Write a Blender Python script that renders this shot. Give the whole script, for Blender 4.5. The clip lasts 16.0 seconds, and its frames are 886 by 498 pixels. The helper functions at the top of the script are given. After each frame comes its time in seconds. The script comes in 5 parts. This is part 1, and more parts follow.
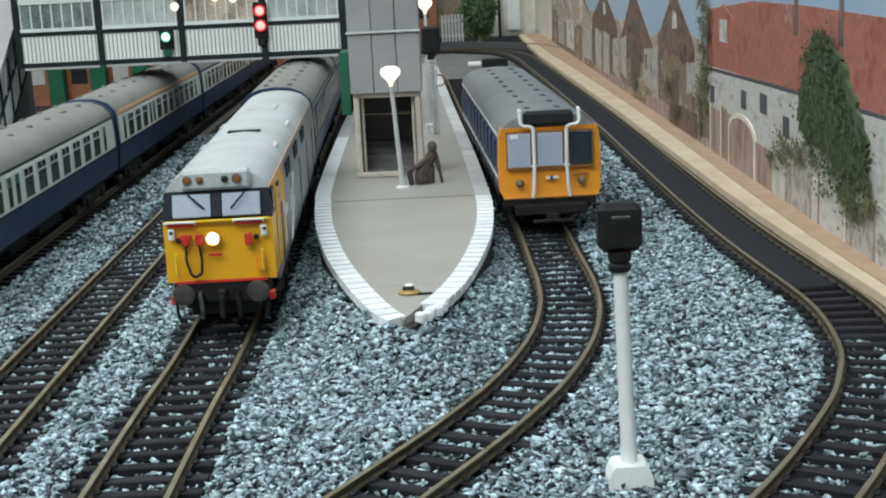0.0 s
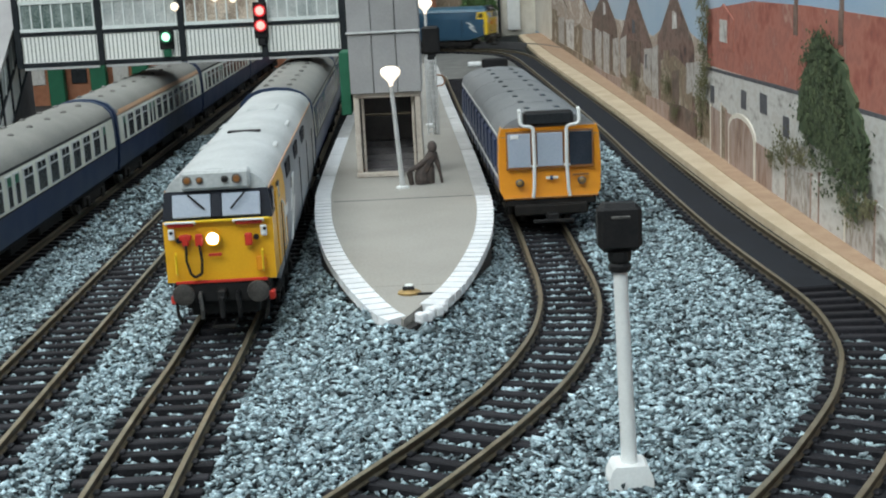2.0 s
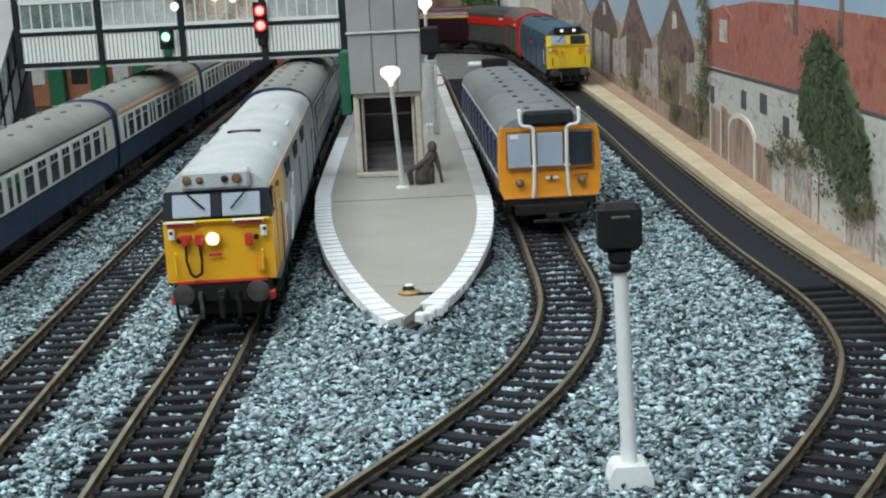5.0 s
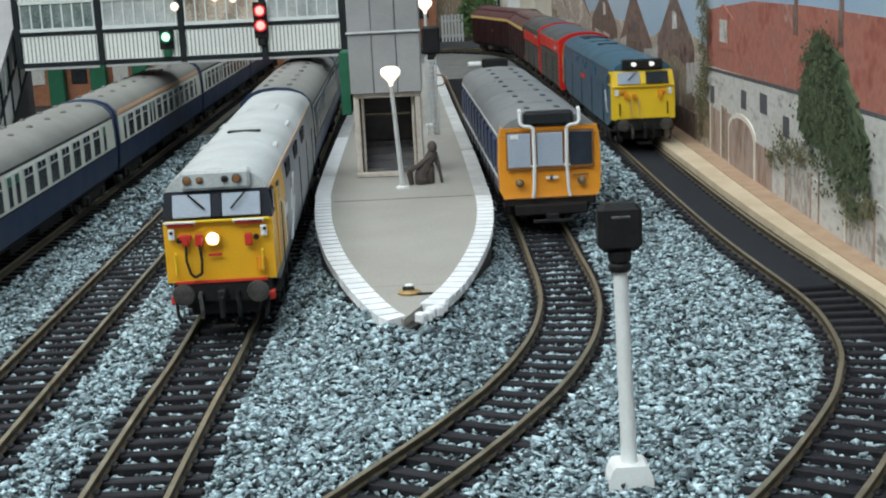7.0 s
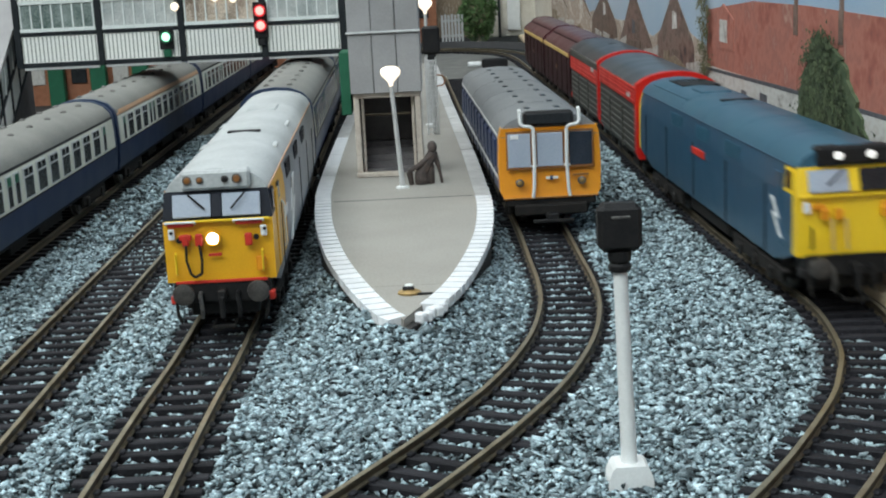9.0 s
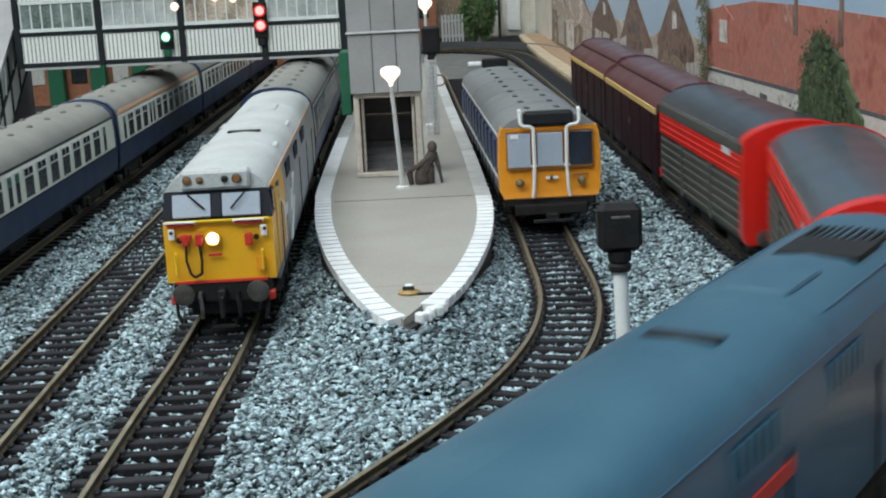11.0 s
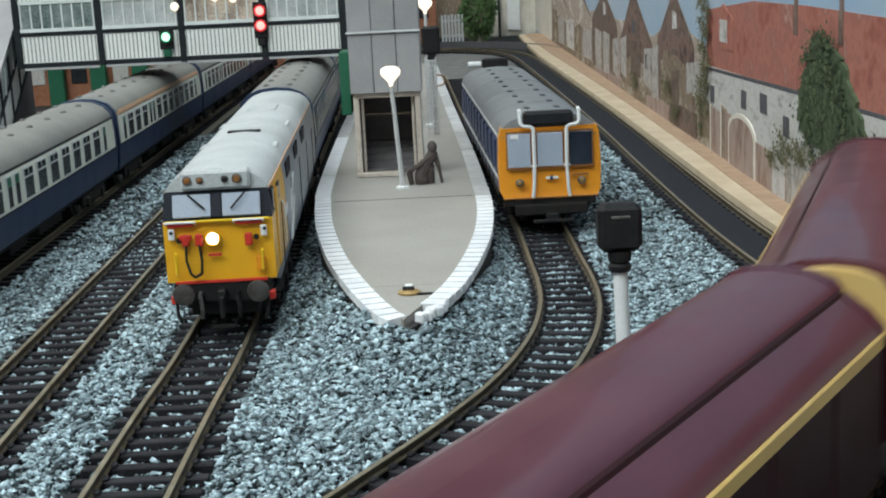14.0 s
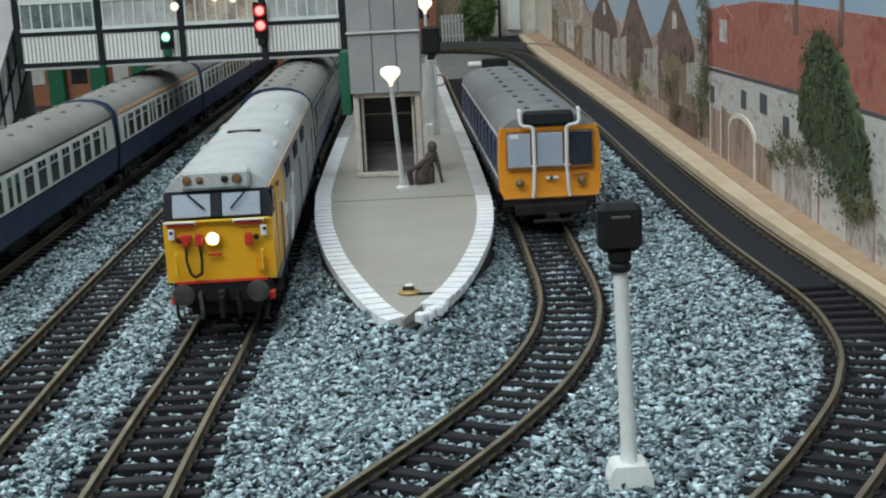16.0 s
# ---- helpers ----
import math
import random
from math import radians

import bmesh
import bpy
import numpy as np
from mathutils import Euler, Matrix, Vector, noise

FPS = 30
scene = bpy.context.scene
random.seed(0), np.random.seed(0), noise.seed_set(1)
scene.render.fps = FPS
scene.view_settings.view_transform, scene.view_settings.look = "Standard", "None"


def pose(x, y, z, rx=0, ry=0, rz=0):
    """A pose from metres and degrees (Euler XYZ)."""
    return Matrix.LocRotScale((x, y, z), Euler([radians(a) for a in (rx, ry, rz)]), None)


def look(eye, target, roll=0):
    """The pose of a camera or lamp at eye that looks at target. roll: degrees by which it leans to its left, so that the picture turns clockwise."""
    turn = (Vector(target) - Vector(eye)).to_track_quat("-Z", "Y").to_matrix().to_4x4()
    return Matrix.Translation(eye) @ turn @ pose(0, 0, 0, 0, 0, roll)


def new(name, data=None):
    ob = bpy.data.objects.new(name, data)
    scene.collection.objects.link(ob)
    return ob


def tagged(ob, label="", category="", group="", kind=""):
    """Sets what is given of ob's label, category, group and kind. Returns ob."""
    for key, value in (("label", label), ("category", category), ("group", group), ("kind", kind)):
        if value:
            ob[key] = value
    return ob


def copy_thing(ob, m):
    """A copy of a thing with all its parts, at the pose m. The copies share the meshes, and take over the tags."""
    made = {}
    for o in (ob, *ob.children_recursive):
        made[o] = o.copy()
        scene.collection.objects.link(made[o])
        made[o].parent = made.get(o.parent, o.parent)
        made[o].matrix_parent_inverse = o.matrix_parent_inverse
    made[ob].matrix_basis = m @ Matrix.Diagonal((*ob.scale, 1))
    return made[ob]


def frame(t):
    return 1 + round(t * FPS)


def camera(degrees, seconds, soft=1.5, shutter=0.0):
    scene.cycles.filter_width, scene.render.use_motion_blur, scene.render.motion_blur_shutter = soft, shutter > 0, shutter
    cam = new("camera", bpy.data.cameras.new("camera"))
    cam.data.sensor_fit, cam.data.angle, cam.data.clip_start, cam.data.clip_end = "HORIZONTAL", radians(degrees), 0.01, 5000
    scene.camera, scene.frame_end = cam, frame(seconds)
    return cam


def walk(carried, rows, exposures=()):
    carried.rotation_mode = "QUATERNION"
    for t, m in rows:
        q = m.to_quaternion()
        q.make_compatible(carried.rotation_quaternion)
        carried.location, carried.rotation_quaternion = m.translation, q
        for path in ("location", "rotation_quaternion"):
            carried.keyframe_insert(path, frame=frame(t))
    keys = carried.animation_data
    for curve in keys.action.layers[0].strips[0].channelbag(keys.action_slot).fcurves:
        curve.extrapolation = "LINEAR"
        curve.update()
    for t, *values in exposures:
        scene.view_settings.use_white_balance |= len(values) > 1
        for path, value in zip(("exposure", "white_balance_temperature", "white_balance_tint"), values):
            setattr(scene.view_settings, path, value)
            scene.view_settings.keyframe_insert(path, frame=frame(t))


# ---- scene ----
cam = camera(36.4, 16.0, soft=2.0, shutter=0.9)
EYE = (0.0, 0.0, 0.1002)
VIEW = look(EYE, (0.0, 1.0, 0.1002 - math.tan(0.2141)), roll=-2.77)
walk(cam, [(0.0, VIEW), (16.0, VIEW)], exposures=[(0.0, 0.0, 6500, 10), (15.55, 0.0, 6500, 10), (15.7, -0.27, 6500, 10), (16.0, -0.27, 6500, 10)])

MM = 0.001  # all sizes below are in millimetres

# ---- light: an indoor room with unseen flat ceiling panels ----
world = bpy.data.worlds.new("world")
scene.world = world
world.use_nodes = True
world.node_tree.nodes["Background"].inputs[0].default_value = (0.75, 0.85, 1.0, 1)
world.node_tree.nodes["Background"].inputs[1].default_value = 0.15
# The second and last panels are added to brighten footbridge and coach sides.
PANELS = [(-900, -600, 17.0), (-950, 250, 5.0), (-900, 1250, 8.0), (-300, -950, 18.5), (-350, 1300, 3.5), (700, 800, 10.0)]
for px, py, watts in PANELS:
    lamp = bpy.data.lights.new("ceiling_lamp", "AREA")
    lamp.shape, lamp.size, lamp.size_y, lamp.energy = "RECTANGLE", 0.9, 1.0, watts
    lamp.color = (0.868, 0.97, 0.985)
    lo = new("ceiling_lamp_light", lamp)
    lo.location = (px * MM, py * MM, 1.38)


# ---- materials ----
def mat(name, c1, c2=None, size=4.0, rough=0.6, metal=0.0, bump=0.0, fine=0.6, island=0.0, emit=None, power=0.0, coat=0.0, objrand=0.0, spec=0.5):
    """Two tones mixed by noise of that size (mm), finer grain on top, and a little relief."""
    m = bpy.data.materials.new(name)
    m.use_nodes = True
    nt = m.node_tree
    bs = nt.nodes["Principled BSDF"]
    c2 = c2 or tuple(v * 0.8 for v in c1)
    tc = nt.nodes.new("ShaderNodeTexCoord")
    n1 = nt.nodes.new("ShaderNodeTexNoise")
    n1.inputs["Scale"].default_value = 1000.0 / size
    n1.inputs["Detail"].default_value = 5
    n2 = nt.nodes.new("ShaderNodeTexNoise")
    n2.inputs["Scale"].default_value = 1000.0 / fine
    n2.inputs["Detail"].default_value = 3
    for n in (n1, n2):
        nt.links.new(tc.outputs["Object"], n.inputs["Vector"])
    ad = nt.nodes.new("ShaderNodeMath")
    ad.operation = "MULTIPLY_ADD"
    ad.inputs[1].default_value = 0.45
    ad.use_clamp = False
    nt.links.new(n2.outputs["Fac"], ad.inputs[0])
    sc = nt.nodes.new("ShaderNodeMath")
    sc.operation = "MULTIPLY"
    sc.inputs[1].default_value = 0.55
    nt.links.new(n1.outputs["Fac"], sc.inputs[0])
    nt.links.new(sc.outputs[0], ad.inputs[2])
    ramp = nt.nodes.new("ShaderNodeValToRGB")
    ramp.color_ramp.elements[0].position, ramp.color_ramp.elements[1].position = 0.38, 0.62
    ramp.color_ramp.elements[0].color = (*c1, 1)
    ramp.color_ramp.elements[1].color = (*c2, 1)
    nt.links.new(ad.outputs[0], ramp.inputs[0])
    out = ramp.outputs[0]
    if island or objrand:
        hs = nt.nodes.new("ShaderNodeHueSaturation")
        src = nt.nodes.new("ShaderNodeNewGeometry").outputs["Random Per Island"] if island else nt.nodes.new("ShaderNodeObjectInfo").outputs["Random"]
        amount = island or objrand
        mr = nt.nodes.new("ShaderNodeMapRange")
        mr.inputs[3].default_value, mr.inputs[4].default_value = 1 - amount, 1 + amount
        nt.links.new(src, mr.inputs[0])
        nt.links.new(mr.outputs[0], hs.inputs["Value"])
        nt.links.new(out, hs.inputs["Color"])
        out = hs.outputs[0]
    nt.links.new(out, bs.inputs["Base Color"])
    rr = nt.nodes.new("ShaderNodeMapRange")
    rr.inputs[3].default_value, rr.inputs[4].default_value = max(0.05, rough - 0.12), min(1, rough + 0.12)
    nt.links.new(n1.outputs["Fac"], rr.inputs[0])
    nt.links.new(rr.outputs[0], bs.inputs["Roughness"])
    bs.inputs["Metallic"].default_value = metal
    bs.inputs["Specular IOR Level"].default_value = spec
    bs.inputs["Coat Weight"].default_value = coat
    if bump:
        bp = nt.nodes.new("ShaderNodeBump")
        bp.inputs["Strength"].default_value = 0.6
        bp.inputs["Distance"].default_value = bump * MM
        nt.links.new(ad.outputs[0], bp.inputs["Height"])
        nt.links.new(bp.outputs[0], bs.inputs["Normal"])
    if emit:
        bs.inputs["Emission Color"].default_value = (*emit, 1)
        bs.inputs["Emission Strength"].default_value = power
    return m


# Near-black ground colour stands for shadow in the gaps between chippings.
GROUND = mat("gap_shade_bed", (0.012, 0.014, 0.015), (0.030, 0.035, 0.036), 6, 0.95, bump=0.5, spec=0.2)
DARKBED = mat("dark_track_bed", (0.012, 0.014, 0.018), (0.026, 0.029, 0.036), 9, 0.8, bump=0.3, spec=0.2)
STONE = mat("granite_chippings", (0.140, 0.194, 0.212), (0.425, 0.527, 0.567), 1.2, 0.85, bump=0.12, fine=0.3, island=0.97, spec=0.3)
SLEEPER = mat("sleeper_plastic", (0.011, 0.011, 0.014), (0.027, 0.026, 0.030), 3, 0.7, spec=0.2, bump=0.08, fine=0.4, objrand=0.3)
RAIL = mat("rusty_rail_side", (0.055, 0.043, 0.028), (0.11, 0.088, 0.055), 5, 0.5, metal=0.35)
RAILTOP = mat("worn_rail_head", (0.30, 0.25, 0.17), (0.42, 0.37, 0.27), 6, 0.38, metal=0.75)
CONCRETE = mat("platform_tarmac", (0.275, 0.258, 0.228), (0.345, 0.327, 0.295), 34, 0.85, bump=0.04, fine=0.8)
WHITEEDGE = mat("white_edge_slab", (0.80, 0.81, 0.82), (0.68, 0.70, 0.72), 5, 0.6, bump=0.05, objrand=0.06)
EDGEGREY = mat("weathered_edge_slab", (0.40, 0.395, 0.385), (0.55, 0.545, 0.535), 7, 0.75, bump=0.06, objrand=0.12)
BEDDING = mat("dark_slab_joint", (0.035, 0.035, 0.038), (0.06, 0.06, 0.062), 3, 0.85)
JOINT = mat("grey_joint", (0.09, 0.09, 0.095), None, 3, 0.8)
BRICKDARK = mat("platform_wall", (0.022, 0.02, 0.02), (0.045, 0.04, 0.038), 3, 0.85, bump=0.1)
SAND = mat("cream_ply_strip", (0.64, 0.53, 0.38), (0.50, 0.39, 0.26), 16, 0.8, bump=0.05)
SOIL = mat("brown_soil", (0.36, 0.23, 0.15), (0.46, 0.32, 0.21), 8, 0.9, bump=0.2)
EDGESHADE = mat("edge_shadow", (0.02, 0.02, 0.018), (0.05, 0.045, 0.03), 6, 0.7)
YELLOW = mat("warning_yellow", (0.83, 0.43, 0.015), (0.76, 0.38, 0.012), 9, 0.4, coat=0.2)
YELLOWB = mat("lemon_yellow", (0.88, 0.60, 0.02), (0.82, 0.54, 0.018), 9, 0.4, coat=0.2)
ORANGE = mat("amber_yellow", (0.80, 0.31, 0.012), (0.74, 0.27, 0.01), 9, 0.42, coat=0.2)
ROOFGREY = mat("pale_grey_roof", (0.53, 0.55, 0.55), (0.41, 0.43, 0.43), 20, 0.5, bump=0.008, fine=0.9)
SIDEGREY = mat("pale_silver_side", (0.16, 0.18, 0.21), (0.36, 0.38, 0.41), 9, 0.4)
SURROUND = mat("navy_black_surround", (0.008, 0.010, 0.018), (0.014, 0.017, 0.026), 6, 0.5, spec=0.2)
BLACK = mat("matt_black", (0.009, 0.009, 0.010), (0.018, 0.017, 0.017), 4, 0.55, spec=0.25)
UNDER = mat("grimy_underframe", (0.008, 0.008, 0.008), (0.022, 0.019, 0.017), 4, 0.8, bump=0.1, spec=0.25)
STEEL = mat("dull_steel", (0.20, 0.19, 0.18), (0.10, 0.095, 0.09), 3, 0.45, metal=0.6)
BUFFERS = mat("greasy_buffer_steel", (0.04, 0.036, 0.035), (0.085, 0.078, 0.07), 3, 0.5, metal=0.3)
# Pale base colour stands for the reflection in the cab glass.
PALEGLASS = mat("painted_reflection_glass", (0.40, 0.45, 0.53), (0.34, 0.39, 0.47), 14, 0.12, coat=0.6)
NAVYGLASS = mat("navy_cab_glass", (0.016, 0.022, 0.034), (0.03, 0.038, 0.055), 8, 0.15, spec=0.5, coat=0.3)
DARKGLASS = mat("dark_window_glass", (0.012, 0.014, 0.017), (0.03, 0.033, 0.036), 8, 0.2, spec=0.4)
RED = mat("red_paint", (0.62, 0.035, 0.02), (0.52, 0.03, 0.018), 5, 0.45)
BRIGHTRED = mat("bright_red_paint", (0.64, 0.014, 0.008), (0.54, 0.012, 0.007), 12, 0.42, coat=0.1)
WHITE = mat("white_paint", (0.80, 0.81, 0.80), (0.72, 0.73, 0.72), 5, 0.5)
BLUEGREY = mat("weathered_rail_blue", (0.020, 0.068, 0.125), (0.030, 0.09, 0.15), 14, 0.42, coat=0.2, bump=0.02)
BLUEROOF = mat("dusty_blue_roof", (0.026, 0.09, 0.145), (0.04, 0.118, 0.17), 14, 0.38, bump=0.02)
NAVY = mat("coach_blue", (0.012, 0.024, 0.072), (0.020, 0.036, 0.090), 12, 0.45, spec=0.35)
BLUEEND = mat("corridor_blue", (0.010, 0.026, 0.070), (0.015, 0.036, 0.085), 8, 0.5)
CREAMGREY = mat("coach_grey", (0.68, 0.69, 0.60), (0.58, 0.59, 0.51), 10, 0.5)
OLIVECREAM = mat("faded_coach_cream", (0.27, 0.27, 0.21), (0.36, 0.36, 0.29), 12, 0.55)
COACHROOF = mat("coach_roof_grey", (0.165, 0.165, 0.152), (0.235, 0.23, 0.21), 15, 0.65, bump=0.04)
DMUROOF = mat("railcar_roof_grey", (0.15, 0.158, 0.165), (0.225, 0.23, 0.232), 15, 0.6, bump=0.04)
# Blue tint in both van roofs stands in for reflected dark surroundings.
VANROOFPALE = mat("dusty_van_roof", (0.034, 0.054, 0.076), (0.050, 0.070, 0.088), 22, 0.36, coat=0.25, bump=0.02)
VANROOF = mat("blue_sheen_roof", (0.018, 0.030, 0.046), (0.030, 0.042, 0.056), 18, 0.36, coat=0.25, bump=0.02)
VANGREY = mat("van_side_grey", (0.060, 0.062, 0.055), (0.09, 0.09, 0.079), 8, 0.6, spec=0.2)
# One maroon in two tones: sides darkened for shade, roof as lit.
MAROON = mat("shaded_maroon", (0.020, 0.0035, 0.006), (0.030, 0.005, 0.008), 12, 0.55, spec=0.25)
MAROONROOF = mat("lit_maroon_roof", (0.078, 0.018, 0.031), (0.104, 0.027, 0.041), 16, 0.38, coat=0.3, bump=0.02)
STRIPE = mat("ochre_stripe", (0.66, 0.44, 0.14), (0.58, 0.40, 0.15), 8, 0.5)
PEACH = mat("peach_gutter_strip", (0.62, 0.36, 0.20), (0.52, 0.33, 0.22), 8, 0.6)
CLAD = mat("grey_cladding_board", (0.29, 0.285, 0.285), (0.34, 0.335, 0.335), 10, 0.75, bump=0.04, objrand=0.07)
CLADEDGE = mat("pale_grey_trim", (0.56, 0.57, 0.57), (0.48, 0.49, 0.49), 5, 0.6)
OLDWOOD = mat("bleached_timber", (0.60, 0.54, 0.47), (0.44, 0.37, 0.31), 3, 0.75, bump=0.08)
DARKIN = mat("shade_toned_interior", (0.10, 0.095, 0.098), (0.17, 0.155, 0.155), 8, 0.8)
GREEN = mat("station_green", (0.008, 0.10, 0.05), (0.012, 0.125, 0.062), 5, 0.5)
IVORY = mat("ivory_bridge_panel", (0.96, 0.97, 0.93), (0.94, 0.95, 0.90), 8, 0.55)
IRON = mat("dark_bridge_iron", (0.011, 0.015, 0.018), (0.022, 0.026, 0.030), 5, 0.5, spec=0.25)
# Mottled tones stand in for the view through the panes and reflections.
GLAZE = mat("painted_view_glazing", (0.06, 0.10, 0.09), (0.36, 0.42, 0.40), 13, 0.2, coat=0.3)
GLAZEGREY = mat("grey_bridge_glazing", (0.30, 0.34, 0.34), (0.66, 0.68, 0.66), 14, 0.2, coat=0.3)
GLAZEWARM = mat("warm_reflection_glazing", (0.16, 0.11, 0.085), (0.88, 0.76, 0.62), 15, 0.2, coat=0.3)
BRICK = mat("orange_brick", (0.36, 0.15, 0.08), (0.27, 0.11, 0.06), 5, 0.85, bump=0.1)
LAMPGLOW = mat("lit_lamp_globe", (1, 0.9, 0.75), None, 5, 0.4, emit=(1.0, 0.86, 0.68), power=1.35)
HEADGLOW = mat("lit_headlamp", (1, 0.97, 0.9), None, 5, 0.4, emit=(1.0, 0.95, 0.88), power=6.0)
DIMGLOW = mat("faint_marker_lamp", (0.9, 0.92, 0.9), None, 5, 0.3, emit=(1.0, 0.97, 0.92), power=0.75)
REDGLOW = mat("lit_red_aspect", (1, 0.2, 0.15), None, 5, 0.4, emit=(1.0, 0.34, 0.30), power=1.9)
REDDIM = mat("red_spill_rim", (0.5, 0.02, 0.03), None, 5, 0.3, emit=(1.0, 0.03, 0.03), power=0.25)
GREENGLOW = mat("lit_green_aspect", (0.5, 1, 0.7), None, 5, 0.4, emit=(0.45, 1.0, 0.68), power=1.8)
GREENDIM = mat("green_lens_hood", (0.01, 0.12, 0.06), None, 5, 0.4)
AMBERLENS = mat("amber_lamp_lens", (0.30, 0.13, 0.04), (0.22, 0.09, 0.03), 2, 0.3)
CONIFER = mat("dark_green_foliage", (0.040, 0.062, 0.028), (0.09, 0.115, 0.052), 5, 0.85, island=0.5)
HEDGE = mat("olive_hedge_print", (0.10, 0.105, 0.045), (0.19, 0.17, 0.09), 6, 0.85, island=0.3)
POSTGREY = mat("grey_post_paint", (0.55, 0.55, 0.54), (0.45, 0.45, 0.44), 5, 0.6)
FIGURE = mat("painted_figure", (0.045, 0.036, 0.034), (0.10, 0.075, 0.065), 3, 0.7)
GOLD = mat("tarnished_gold", (0.42, 0.28, 0.10), (0.30, 0.19, 0.07), 2, 0.45, metal=0.3)
SKYPRINT = mat("printed_sky", (0.26, 0.40, 0.55), (0.42, 0.50, 0.57), 90, 0.8)
WINPRINT = mat("printed_dark_window", (0.06, 0.06, 0.07), (0.12, 0.12, 0.13), 4, 0.7)
PALEPRINT = mat("printed_pale_sky_edge", (0.62, 0.57, 0.48), (0.78, 0.74, 0.66), 14, 0.8)
ROOMWALL = mat("cream_room_wall", (0.30, 0.29, 0.27), (0.26, 0.25, 0.235), 300, 0.9)
ROOMCEIL = mat("white_ceiling", (0.50, 0.50, 0.49), (0.46, 0.46, 0.45), 300, 0.9)
ROOMFLOOR = mat("brown_room_floor", (0.16, 0.12, 0.09), (0.20, 0.15, 0.11), 120, 0.7)
PANELGLOW = mat("lit_ceiling_panel", (0.9, 0.95, 1), None, 50, 0.5, emit=(0.95, 0.98, 1.0), power=2.0)
FARGROUND = mat("grey_far_ground", (0.10, 0.10, 0.094), (0.18, 0.18, 0.168), 14, 0.9, bump=0.3, fine=1.2)
GLAZEBAR = mat("white_glazing_bar", (0.80, 0.84, 0.82), (0.70, 0.75, 0.73), 6, 0.5)
RIBGREY = mat("panel_shadow_gap", (0.34, 0.36, 0.33), None, 3, 0.7)
OLIVE = mat("olive_brown_cess", (0.09, 0.085, 0.065), (0.16, 0.15, 0.12), 12, 0.9, bump=0.2)
SHRUB = mat("mid_green_foliage", (0.05, 0.12, 0.035), (0.12, 0.20, 0.07), 5, 0.85, island=0.5)


def print_mat(name, tones, along, up, seed=0.0, island=0.0):
    """A blurred printed surface: soft patches of several tones, with their own size along the board and upwards (mm)."""
    m = bpy.data.materials.new(name)
    m.use_nodes = True
    nt = m.node_tree
    bs = nt.nodes["Principled BSDF"]
    tc = nt.nodes.new("ShaderNodeTexCoord")
    outs = []
    for k, (a, u) in enumerate(((along, up), (along * 0.22, up * 0.3))):
        mp = nt.nodes.new("ShaderNodeMapping")
        mp.inputs["Scale"].default_value = (1000, 1000 / a, 1000 / u)
        mp.inputs["Location"].default_value = (seed, seed * 2.3 + k, seed * 1.7)
        nt.links.new(tc.outputs["Object"], mp.inputs["Vector"])
        n = nt.nodes.new("ShaderNodeTexNoise")
        n.inputs["Scale"].default_value = 1.0
        n.inputs["Detail"].default_value = 2.5
        nt.links.new(mp.outputs[0], n.inputs["Vector"])
        outs.append(n.outputs["Fac"])
    mx = nt.nodes.new("ShaderNodeMix")
    mx.inputs[0].default_value = 0.4
    nt.links.new(outs[0], mx.inputs[2])
    nt.links.new(outs[1], mx.inputs[3])
    ramp = nt.nodes.new("ShaderNodeValToRGB")
    el = ramp.color_ramp.elements
    while len(el) < len(tones):
        el.new(0.5)
    for i, c in enumerate(tones):
        el[i].position = 0.32 + 0.36 * i / (len(tones) - 1)
        el[i].color = (*c, 1)
    nt.links.new(mx.outputs[0], ramp.inputs[0])
    nt.links.new(ramp.outputs[0], bs.inputs["Base Color"])
    bs.inputs["Roughness"].default_value = 0.75
    return m


BROWNPRINT = print_mat("printed_brown_gable", [(0.055, 0.036, 0.032), (0.15, 0.085, 0.068), (0.22, 0.145, 0.115), (0.12, 0.078, 0.062), (0.30, 0.23, 0.19)], 34, 18)
TANPRINT = print_mat("printed_tan_wall", [(0.13, 0.09, 0.06), (0.28, 0.205, 0.145), (0.18, 0.135, 0.085), (0.36, 0.295, 0.225), (0.46, 0.41, 0.35)], 30, 14, 3.1)
WALLPRINT = print_mat("printed_pale_wall", [(0.24, 0.215, 0.19), (0.46, 0.44, 0.41), (0.58, 0.57, 0.54), (0.50, 0.47, 0.43), (0.66, 0.65, 0.63)], 24, 9, 5.7)
TILEPRINT = print_mat("printed_red_roof", [(0.21, 0.072, 0.055), (0.33, 0.10, 0.072), (0.42, 0.16, 0.115), (0.33, 0.12, 0.092), (0.46, 0.27, 0.21)], 22, 16, 7.9)
FENCEPRINT = print_mat("printed_garden_fence", [(0.14, 0.09, 0.07), (0.30, 0.20, 0.155), (0.40, 0.31, 0.27), (0.27, 0.18, 0.14)], 8, 26, 9.2)
HAZEPRINT = print_mat("printed_hazy_roofs", [(0.30, 0.24, 0.19), (0.46, 0.40, 0.34), (0.36, 0.27, 0.21), (0.56, 0.51, 0.45), (0.66, 0.62, 0.56)], 44, 16, 15.3)
DUSKPRINT = print_mat("printed_dusky_brick", [(0.05, 0.035, 0.032), (0.12, 0.075, 0.06), (0.19, 0.13, 0.10), (0.10, 0.075, 0.06), (0.26, 0.20, 0.16)], 26, 22, 21.2)
PALEBAY = print_mat("printed_pale_bay", [(0.15, 0.115, 0.09), (0.34, 0.30, 0.265), (0.50, 0.475, 0.45), (0.28, 0.24, 0.20), (0.58, 0.56, 0.53)], 13, 18, 31.7)
